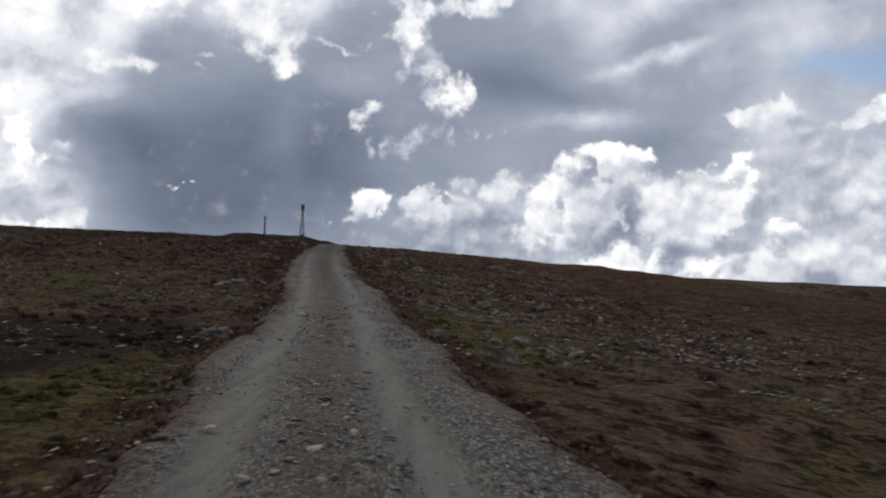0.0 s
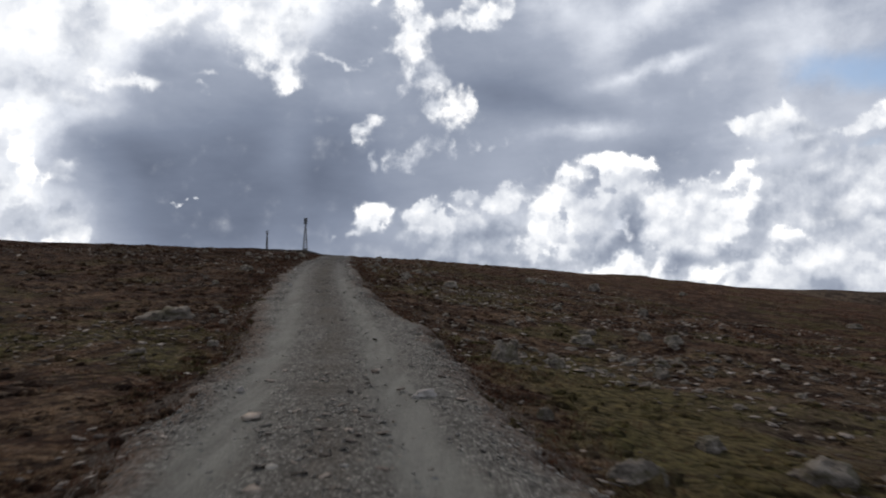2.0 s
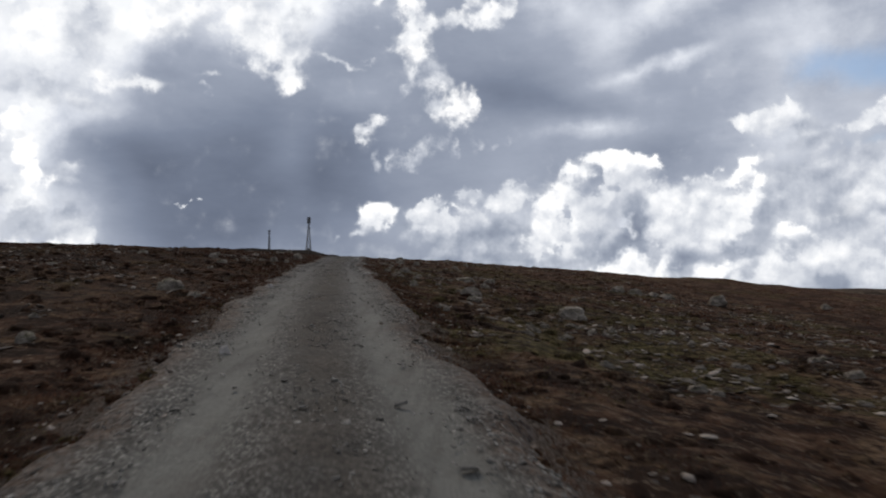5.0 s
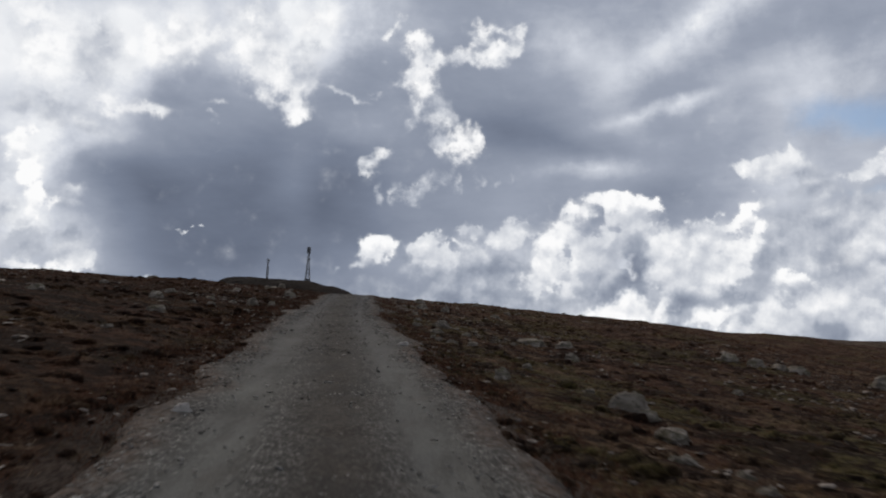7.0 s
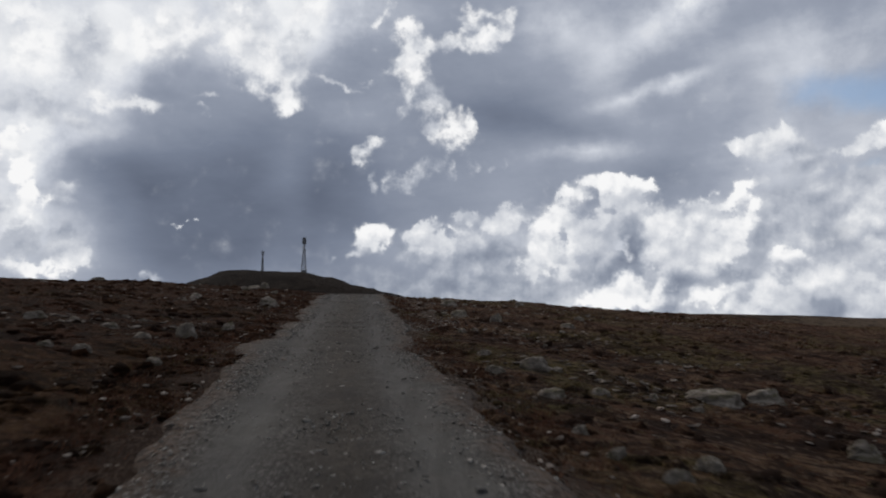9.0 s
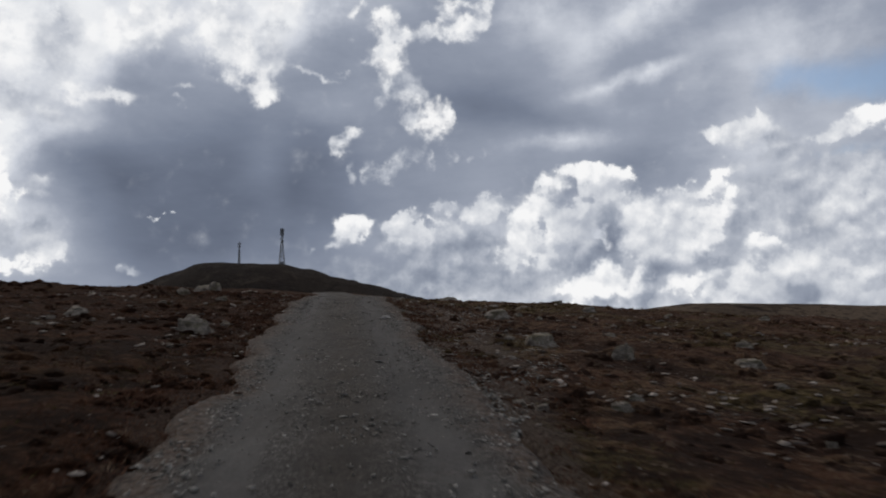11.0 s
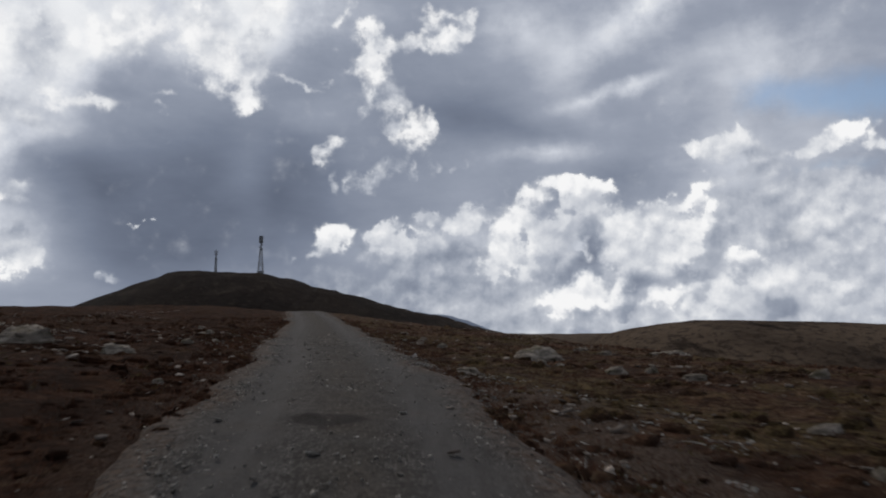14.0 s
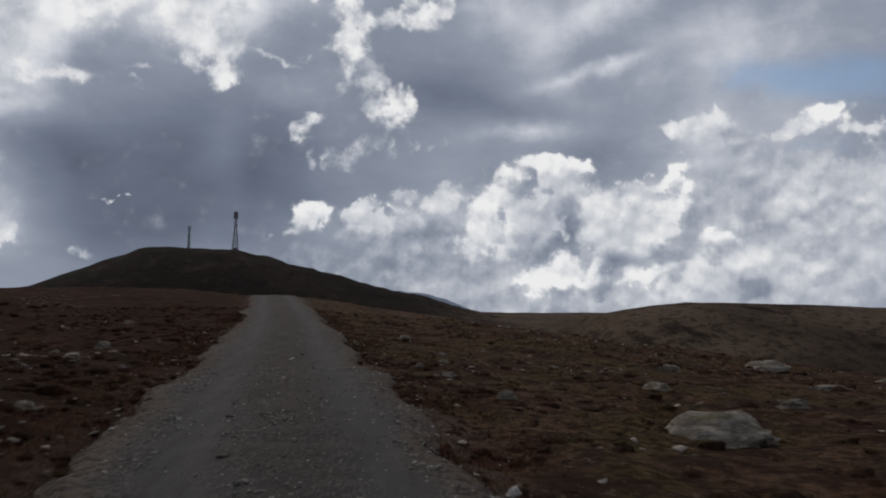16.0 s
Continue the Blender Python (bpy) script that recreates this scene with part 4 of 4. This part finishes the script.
def dome_mesh():
    """The broad boulder beside the track: sloping flanks, a flat top with dark hollows worn into it."""
    bm = bmesh.new()
    bmesh.ops.create_icosphere(bm, subdivisions=5, radius=1.0)
    for v in bm.verts:
        way = v.co.normalized()
        flat = (abs(way.x) ** 2.6 + abs(way.y) ** 2.6) ** (1 / 2.6)
        high = min(0.92, 1.28 * (1 - flat ** 1.7)) if way.z > 0 else -0.35 * (1 - flat)
        rough = noise.fractal(way * 2.3 + Vector((7, 0, 0)), 0.9, 2.1, 6)
        pit = max(0.0, noise.noise(way * 7.0 + Vector((0, 3, 5))) - 0.25) if way.z > 0.45 else 0.0
        v.co = Vector((way.x * 0.5 * (1 + 0.10 * rough), way.y * 0.42 * (1 + 0.10 * rough), high + 0.10 * rough - 0.55 * pit + 0.10 * way.x))
    for f in bm.faces:
        f.smooth = True
    mesh = bpy.data.meshes.new("boulder")
    bm.to_mesh(mesh)
    bm.free()
    mesh.materials.append(ROCK)
    return mesh


DOME = dome_mesh()
SLABS = [boulder_mesh(s, True) for s in range(6)]
BLOCKS = [boulder_mesh(s + 20, False) for s in range(9)]
LABELS = {"slab": "low flat slab of grey lichened granite in heather", "large": "large pale grey granite boulder with dark lichen",
          "block": "angular grey granite boulder lying in dry heather", "small": "small weathered grey stone among brown moor grass"}
picks = np.random.RandomState(5)


def lay_boulders(rows):
    """Each row: x, y, width and height of what stands out of the ground."""
    for x, y, w, h in rows:
        broad = w > 1.3 and h > 0.3 and y > 100
        if y < 40:
            w *= 1.1
        elif not broad:
            h *= 0.72 if w > 0.6 else 0.85
        flat = h < 0.36 * w
        mesh = (SLABS if flat else BLOCKS)[picks.randint(6 if flat else 9)]
        mesh = DOME if broad else mesh
        kind = "slab" if flat and w < 1.45 else "large" if w > 0.6 else "block" if w > 0.35 else "small"
        ob = tagged(new("boulder", mesh), LABELS[kind], "boulder", "boulders on the moor")
        z = float(ground_z(x, y))
        side = x - float(road_x(y))
        if abs(side) < 1.9:
            z = float(road_z(y))
        ob.matrix_world = pose(x, y, z - 0.03 - 0.04 * h, picks.uniform(-5, 5), picks.uniform(-5, 5), picks.uniform(-30, 30)) @ Matrix.Diagonal((w, w * 1.05, h * 0.92 + 0.03, 1))


# boulders: x, y, width, height
lay_boulders((
    (1.38, 16.66, 0.50, 0.35), (0.93, 16.72, 0.20, 0.11), (-4.65, 17.21, 0.90, 0.21), (-5.42, 17.86, 0.19, 0.04), (0.94, 18.84, 0.18, 0.06),
    (1.22, 19.36, 0.60, 0.21), (3.28, 19.83, 0.51, 0.16), (4.01, 19.91, 0.33, 0.23), (-0.04, 20.14, 0.54, 0.27), (2.01, 21.43, 0.68, 0.27),
    (3.57, 22.06, 0.50, 0.14), (1.18, 22.33, 0.31, 0.16), (-0.56, 22.55, 0.20, 0.15), (5.13, 24.99, 0.36, 0.21), (5.94, 25.07, 0.97, 0.23),
    (-1.84, 26.49, 0.28, 0.18), (-6.78, 26.76, 0.32, 0.12), (-0.21, 27.2, 0.15, 0.09), (1.3, 27.55, 0.24, 0.08), (-5.87, 27.96, 0.26, 0.12),
))
lay_boulders((
    (-0.38, 28.16, 0.18, 0.07), (-0.65, 28.19, 0.48, 0.39), (0.39, 28.76, 0.44, 0.26), (2.54, 29.54, 0.35, 0.14), (2.14, 30.83, 0.46, 0.11),
    (2.94, 31.18, 0.43, 0.18), (-0.16, 31.39, 0.33, 0.10), (2.06, 31.4, 0.48, 0.16), (-6.65, 31.49, 0.17, 0.08), (-0.22, 31.75, 0.24, 0.10),
    (-7.98, 31.93, 1.28, 0.36), (-7.16, 32.53, 0.13, 0.08), (-7.17, 33.39, 0.33, 0.10), (-7.36, 33.56, 0.28, 0.17), (3.93, 33.75, 0.38, 0.19),
    (1.67, 34.31, 0.60, 0.26), (4.35, 35.52, 0.58, 0.22), (3.65, 35.61, 0.39, 0.27), (2.19, 36.83, 0.72, 0.14), (0.17, 37.13, 0.30, 0.19),
))
lay_boulders((
    (-9.63, 41.58, 0.34, 0.20), (2.63, 45.8, 0.57, 0.19), (6.48, 47.7, 0.48, 0.40), (-9.61, 48.17, 0.35, 0.13), (-2.46, 48.41, 0.27, 0.08),
    (-4.45, 48.63, 0.17, 0.10), (-10.43, 49.33, 0.76, 0.44), (-1.63, 50.81, 0.75, 0.49), (-3.71, 52.96, 0.47, 0.22), (-3.75, 55.1, 0.76, 0.52), (-3.79, 54.03, 0.33, 0.17),
    (-5.45, 56.16, 0.30, 0.24), (-4.14, 56.35, 0.30, 0.08), (-11.8, 56.8, 0.35, 0.09), (-4.82, 59.38, 0.34, 0.14), (-13.03, 62.21, 0.64, 0.22),
    (0.24, 62.46, 0.30, 0.16), (-6.21, 62.61, 0.31, 0.16), (-5.71, 63.39, 0.30, 0.18), (-6.58, 63.46, 0.26, 0.11), (-16.61, 64, 0.58, 0.21),
))
lay_boulders((
    (-6.7, 64.62, 0.24, 0.09), (-2.93, 66.28, 0.55, 0.28), (-14.55, 66.7, 0.48, 0.27), (-6.69, 67.25, 0.42, 0.17), (24.6, 67.3, 1.16, 0.43),
    (-12.24, 67.57, 0.28, 0.13), (-13.26, 67.7, 0.29, 0.17), (-13.85, 67.79, 0.33, 0.10), (-5.77, 68.41, 0.34, 0.17), (-7.31, 69.44, 0.46, 0.16),
    (-3.8, 69.6, 0.99, 0.39), (-13.22, 69.82, 0.38, 0.14), (-2.58, 70.56, 0.93, 0.39), (-6.61, 70.57, 0.59, 0.30), (-15.67, 71.05, 0.48, 0.15),
    (-14.35, 71.2, 0.53, 0.13), (-12.96, 71.29, 0.43, 0.36), (-7.4, 71.85, 0.32, 0.14), (-18.39, 72.4, 0.37, 0.18), (8.7, 72.5, 0.91, 0.71),
))
lay_boulders((
    (-12.91, 74.03, 0.37, 0.15), (5.41, 75.3, 0.99, 0.53), (6.4, 75.6, 0.71, 0.31), (7.09, 75.7, 1.04, 0.44), (4.49, 76.1, 0.92, 0.51),
    (-8.63, 77.54, 0.23, 0.07), (-8.86, 77.66, 0.21, 0.09), (-7.72, 77.8, 0.28, 0.11), (16.7, 78.4, 0.84, 0.44), (-13.88, 81.5, 0.20, 0.05),
    (-6.51, 82.72, 0.38, 0.38), (-4.18, 83.27, 0.55, 0.18), (-14.1, 83.85, 0.80, 0.46), (-13.32, 84.22, 0.27, 0.09), (-7.74, 84.6, 0.67, 0.39),
    (-8.2, 85.3, 0.25, 0.12), (-3.38, 85.43, 0.47, 0.20), (-14.05, 85.81, 0.13, 0.07), (-17.45, 86.73, 0.59, 0.22), (-7.01, 89.84, 0.25, 0.12),
))
lay_boulders((
    (-8.11, 90.13, 0.72, 0.37), (-5.63, 91.28, 0.27, 0.12), (-7.34, 91.53, 0.33, 0.13), (-15.65, 92.07, 0.50, 0.13), (-8.14, 93.77, 0.18, 0.12),
    (-6.88, 94.81, 0.58, 0.13), (-4.69, 95.14, 0.74, 0.33), (-2.11, 95.17, 0.46, 0.16), (-17.92, 96.34, 0.60, 0.31), (-7.68, 96.48, 0.47, 0.13),
    (-14.92, 97.83, 0.16, 0.05), (2.28, 98.4, 0.56, 0.20), (-17.55, 99, 0.54, 0.47), (-26.3, 99.1, 1.05, 0.23), (-11.03, 101.38, 0.52, 0.10),
    (-16.91, 102.21, 0.71, 0.27), (-6.91, 102.58, 0.73, 0.17), (-4.48, 103, 0.52, 0.22), (-8.19, 103.21, 0.62, 0.20), (-7.48, 103.29, 0.40, 0.14),
))
lay_boulders((
    (-9.42, 103.9, 0.24, 0.18), (-9.04, 103.97, 0.23, 0.10), (-19.31, 104.22, 1.04, 0.52), (-16.58, 105.4, 0.29, 0.11), (-8.92, 107.96, 1.38, 0.39),
    (-16.74, 108.72, 0.31, 0.06), (-11.07, 109.73, 0.31, 0.16), (-6.6, 110.65, 0.66, 0.21), (-8.18, 112.07, 0.49, 0.16), (-9.87, 112.52, 0.17, 0.08),
    (-11.6, 112.89, 0.28, 0.10), (-18.31, 113.7, 0.39, 0.16), (-12.1, 114.15, 0.19, 0.09), (-3.92, 114.6, 1.02, 0.15), (-18.74, 116.78, 0.35, 0.21),
    (-11.43, 117.7, 0.36, 0.11), (-5.33, 119.9, 0.95, 0.30), (-12.14, 124.4, 0.48, 0.22), (3.6, 124.9, 0.70, 0.18), (0.15, 126.1, 1.78, 0.32),
))
lay_boulders((
    (-28.1, 128, 0.85, 0.36), (-22.6, 131.3, 0.59, 0.20),
))

# ---- stuff that nobody could count: loose stones, gravel, heather and grass ----
def soup(name, verts, tris, mat, label, category, smooth=False):
    mesh = bpy.data.meshes.new(name)
    mesh.vertices.add(len(verts))
    mesh.vertices.foreach_set("co", verts.astype(np.float32).ravel())
    mesh.loops.add(tris.size)
    mesh.loops.foreach_set("vertex_index", tris.astype(np.int32).ravel())
    mesh.polygons.add(len(tris))
    mesh.polygons.foreach_set("loop_start", np.arange(0, tris.size, 3, dtype=np.int32))
    if smooth:
        mesh.polygons.foreach_set("use_smooth", np.ones(len(tris), bool))
    mesh.update(calc_edges=True)
    mesh.materials.append(mat)
    return tagged(new(name, mesh), label, category, kind="stuff")


def stone_shape(level):
    bm = bmesh.new()
    if level:
        bmesh.ops.create_icosphere(bm, subdivisions=level, radius=1.0)
    else:
        bmesh.ops.create_cube(bm, size=1.3)
        bmesh.ops.triangulate(bm, faces=bm.faces[:])
    v, t = np.array([x.co[:] for x in bm.verts]), np.array([[x.index for x in f.verts] for f in bm.faces])
    bm.free()
    return v, t


def strew(name, x, y, z, size, level, mat, label, category, rng, flat=0.6, jitter=0.35):
    """Stones of given half sizes at given places, each knocked out of shape."""
    v, t = stone_shape(level)
    n = len(x)
    w = v[None] * (1 + jitter * rng.uniform(-1, 1, (n, len(v), 1)))
    w = w * np.stack([rng.uniform(0.7, 1.35, n), rng.uniform(0.7, 1.2, n), flat * rng.uniform(0.6, 1.3, n)], -1)[:, None]
    a, tip = rng.uniform(0, 2 * np.pi, n), rng.uniform(-0.4, 0.4, n)
    ca, sa, ct, st = np.cos(a)[:, None], np.sin(a)[:, None], np.cos(tip)[:, None], np.sin(tip)[:, None]
    wx, wz = w[..., 0] * ct - w[..., 2] * st, w[..., 0] * st + w[..., 2] * ct
    w = np.stack([wx * ca - w[..., 1] * sa, wx * sa + w[..., 1] * ca, wz], -1) * size[:, None, None]
    w = w + np.stack([x, y, z], -1)[:, None]
    return soup(name, w.reshape(-1, 3), (t[None] + (np.arange(n) * len(v))[:, None, None]).reshape(-1, 3), mat, label, category)


def land(x, y):
    u = x - road_x(y)
    return np.where(np.abs(u) < 2.6, road_top(u, y) - 0.03, ground_z(x, y))


rng = np.random.RandomState(11)
# gravel: thick on the verges and the crown, thin in the wheel tracks
n = 205000
u, y = rng.uniform(-2.4, 2.4, n), rng.uniform(-1, 112, n)
track = np.exp(-((np.abs(u) - 0.80) / 0.30) ** 2)
want = (0.22 + 0.9 * np.exp(-((np.abs(u) - 1.25 - 0.35 * (u > 0) * (y < 30) + 0.22 * smooth_step(y, 55, 80)) / 0.32) ** 2) + 0.35 * np.exp(-(u / 0.35) ** 2) * np.where(y < 34, 1.0, 0.6)) * (1 - 0.85 * track)
want *= np.clip(0.75 + 1.6 * fractal(u, y, 1.3, 3, 0.6, 2), 0.1, 1.6)
keep = (rng.rand(n) < want * 0.75) & (np.abs(u) < np.where(u < 0, edge(y, -1), edge(y, 1)) + 0.15)
u, y = u[keep], y[keep]
size = 0.009 + 0.016 * rng.rand(len(u)) ** 2.5 + 0.014 * (rng.rand(len(u)) < 0.05) * rng.rand(len(u))
strew("gravel", u + road_x(y), y, road_top(u, y) - size * 0.1, size, 0, STONE, "loose grey gravel on the track and its verges", "gravel", rng, 0.34, 0.3)
# an apron of rubble below the track near the crest
n = 9000
y = rng.uniform(74, 104, n)
u = 1.3 + 2.6 * rng.rand(n) ** 1.4 * smooth_step(y, 74, 84) * (1 - 0.8 * smooth_step(y, 97, 104))
keep = rng.rand(n) < np.clip(0.75 + 2.2 * fractal(u, y, 1.2, 3, 0.6, 3), 0, 1)
u, y = u[keep], y[keep]
size = 0.012 + 0.03 * rng.rand(len(u)) ** 2.5
strew("rubble", u + road_x(y), y, land(u + road_x(y), y) - size * 0.05, size, 0, STONE, "grey rubble spilling down from the track", "gravel", rng, 0.3, 0.35)
# flat chips lying on the crown
n = 1100
u, y = rng.normal(0.1, 0.42, n), rng.uniform(-2, 120, n) ** 2 / 120
size = 0.016 + 0.042 * rng.rand(n) ** 3
strew("crown_stones", u + road_x(y), y, road_top(u, y) - size * 0.02, size, 1, STONE, "flat pale stones on the crown of the track", "stones", rng, 0.24, 0.35)
n = 620
u, y = rng.normal(0.06, 0.30, n), -2 + 26 * rng.rand(n)
size = 0.016 + 0.062 * rng.rand(n) ** 3
strew("crown_slabs", u + road_x(y), y, road_top(u, y) - size * 0.02, size, 1, DULL, "flat brownish stone chips bedded in the crown of the track", "stones", rng, 0.12, 0.45)
FLAT = SLABS[2].copy()
FLAT.materials[0] = PALE
for x, y, w, h, turn in ((-1.67, 14.86, 0.23, 0.06, 10), (-1.93, 21.95, 0.34, 0.08, 15), (-3.96, 22.19, 0.13, 0.05, 60), (-6.88, 40.46, 0.17, 0.09, 35), (-8.65, 50.86, 0.23, 0.08, 5),
                         (-7.12, 58.48, 0.28, 0.06, 20), (-10.85, 88.2, 0.32, 0.06, 4), (-11.86, 104.13, 0.15, 0.05, 50)):
    stone = tagged(new("flat_stone", FLAT), "pale flat stone lying on the gravel track", "stone", "flat stones on the track")
    stone.matrix_world = pose(x, y, float(road_top(x - road_x(y), y)) - 0.005, 0, 0, turn) @ Matrix.Diagonal((w, w * 0.8, h, 1))
# cobbles kicked to the sides
n = 2600
u, y = rng.choice([-1, 1], n) * rng.normal(1.9, 0.34, n), -3 + 130 * rng.rand(n) ** 1.5
size = 0.014 + 0.042 * rng.rand(n) ** 3
strew("cobbles", u + road_x(y), y, road_top(u, y) - size * 0.05, size, 1, DULL, "fist-sized stones along the road edge", "stones", rng, 0.3, 0.38)
# stones lying about the moor, in drifts
n = 130000
u, y = rng.uniform(-20, 22, n), rng.uniform(-4, 150, n)
want = np.clip(-0.02 + 0.22 * np.exp(-((y - 60) / 16) ** 2) + 0.16 * (u > 3) * (y < 48) + 2.4 * fractal(u, y, 6.0, 4, 0.65, 5), 0, 1) * (np.abs(u) > 2.2) * (1 - 0.45 * smooth_step(y, 68, 84))
keep = rng.rand(n) < want * 0.6
u, y = u[keep], y[keep]
x = u + road_x(y)
size = (0.022 + 0.06 * rng.rand(len(u)) ** 2 + 0.05 * rng.rand(len(u)) ** 8) * np.where((u > 2.5) & (y < 52), 1.25, 1.0)
# the larger ones near the track lie there one by one
big = np.argsort(-size * (np.abs(u) < 11) * (y < 118))[:240]
CHIPS = [boulder_mesh(s + 40, True, 3) for s in range(5)]
for k in big:
    w = float(size[k]) * 2.7
    ob = tagged(new("stone", CHIPS[k % 5]), "small flat weathered stone among the heather", "stone", "loose stones on the moor")
    ob.matrix_world = pose(float(x[k]), float(y[k]), float(ground_z(x[k], y[k])) - 0.01, 6 * math.sin(k), 6 * math.cos(k), 37.0 * (k % 31)) @ Matrix.Diagonal((w, w * 0.8, w * 0.3, 1))
few = np.ones(len(x), bool)
few[big] = False
x, y, size = x[few], y[few], size[few]
strew("moor_stones", x, y, ground_z(x, y) + 0.015 + size * 0.15, size, 1, DULL, "weathered grey stones strewn over the heather", "stones", rng, 0.2, 0.45)


def tufts(name, x, y, blades, tall, wide, mat, label, category, rng, spread, lean=0.5):
    """Bunches of thin blades."""
    n = len(x)
    a = rng.uniform(0, 2 * np.pi, (n, blades))
    r = spread * np.sqrt(rng.rand(n, blades))
    bx, by = x[:, None] + r * np.cos(a), y[:, None] + r * np.sin(a)
    bz = np.broadcast_to(land(x, y)[:, None], bx.shape) - 0.015
    h = tall[:, None] * rng.uniform(0.5, 1.15, (n, blades))
    tilt = lean * rng.rand(n, blades) + 0.35 * r / spread
    turn = a + rng.uniform(-0.7, 0.7, (n, blades))
    w = wide * rng.uniform(0.6, 1.3, (n, blades))
    face = rng.uniform(0, np.pi, (n, blades))
    dx, dy = np.cos(face) * w, np.sin(face) * w
    tip = np.stack([bx + np.cos(turn) * np.sin(tilt) * h, by + np.sin(turn) * np.sin(tilt) * h, bz + np.cos(tilt) * h], -1)
    v = np.stack([np.stack([bx - dx, by - dy, bz], -1), np.stack([bx + dx, by + dy, bz], -1), tip], 2).reshape(-1, 3)
    return soup(name, v, np.arange(len(v)).reshape(-1, 3), mat, label, category)


def spots(n, near, far, rng, size, bias):
    """Places thick in some clumps and bare in others."""
    u = rng.choice([-1, 1], n) * (near + (far - near) * rng.rand(n) ** 1.5)
    y = rng.uniform(-4, 140, n)
    x = u + road_x(y)
    keep = rng.rand(n) < np.clip(bias + 1.5 * fractal(x, y, size, 3, 0.6, 4) + 1.6 * fractal(x, y, 0.55, 2, 0.6, 2), 0.0, 1)
    keep &= np.abs(u) - 0.4 * (u > 0) * (1 - smooth_step(y, 22, 42)) > near + 0.5 * value_noise(y * 0.8, u * 0 + 3.0, 1)
    return x[keep], y[keep]


# heather and grass creeping in over the road's edge
n = 44000
y = rng.uniform(-4, 135, n)
sign = rng.choice([-1, 1], n)
inner = np.where(sign < 0, edge(y, -1), edge(y, 1)) + 0.02
u = sign * (inner + 1.15 * rng.rand(n))
keep = rng.rand(n) < np.clip((np.abs(u) - inner) * 1.3 + 0.1 + 1.9 * fractal(u * 2, y, 1.6, 3, 0.6, 1), 0, 1)
x, y = (u + road_x(y))[keep], y[keep]
half_way = len(x) // 6
size = 0.03 + 0.07 * rng.rand(half_way) ** 2
strew("verge_cushions", x[:half_way], y[:half_way], land(x[:half_way], y[:half_way]) - size * 0.1, size, 1, MOOR, "small heather cushions along the road edge", "heather", rng, 0.6, 0.3)
tufts("verge_grass", x[half_way:], y[half_way:], 9, 0.03 + 0.08 * rng.rand(len(x) - half_way) ** 2, 0.005, HEATH, "brown grass and heather creeping over the verge", "grass", rng, 0.09, 0.9)
# low cushions of heather and moss that break up the ground
x, y = spots(50000, 1.58, 20, rng, 2.0, 0.5)
size = (0.04 + 0.17 * rng.rand(len(x)) ** 2.4) * np.where(np.abs(x - road_x(y)) < 2.6, 0.6, 1.0)
strew("heather_cushions", x, y, land(x, y) - size * 0.12, size, 1, MOOR, "low cushions of brown heather, crowberry and moss", "heather", rng, 0.5, 0.3)
x, y = spots(80000, 1.6, 14, rng, 2.2, 0.45)
tufts("heather", x, y, 9, 0.04 + 0.07 * rng.rand(len(x)) ** 2, 0.006, HEATH, "low brown heather over the moor", "heather", rng, 0.13, 0.9)
x, y = spots(66000, 1.55, 14, rng, 2.8, 0.12)
thin = rng.rand(len(x)) < np.clip(1.15 - y / 100, 0.25, 1)
x, y = x[thin], y[thin]
tufts("dry_grass", x, y, 9, 0.04 + 0.07 * rng.rand(len(x)) ** 2, 0.0042, GRASS, "bleached tufts of dry moor grass", "grass", rng, 0.08, 0.8)
x, y = spots(30000, 1.95, 14, rng, 5.0, 0.1)
tufts("green_grass", x, y, 9, 0.03 + 0.06 * rng.rand(len(x)), 0.005, MOSS, "olive green grass and moss patches", "grass", rng, 0.10, 0.9)
x, y = spots(24000, 14, 48, rng, 5.0, 0.4)
tufts("far_heather", x, y, 6, 0.07 + 0.08 * rng.rand(len(x)), 0.03, HEATH, "brown heather further out on the moor", "heather", rng, 0.25, 0.9)
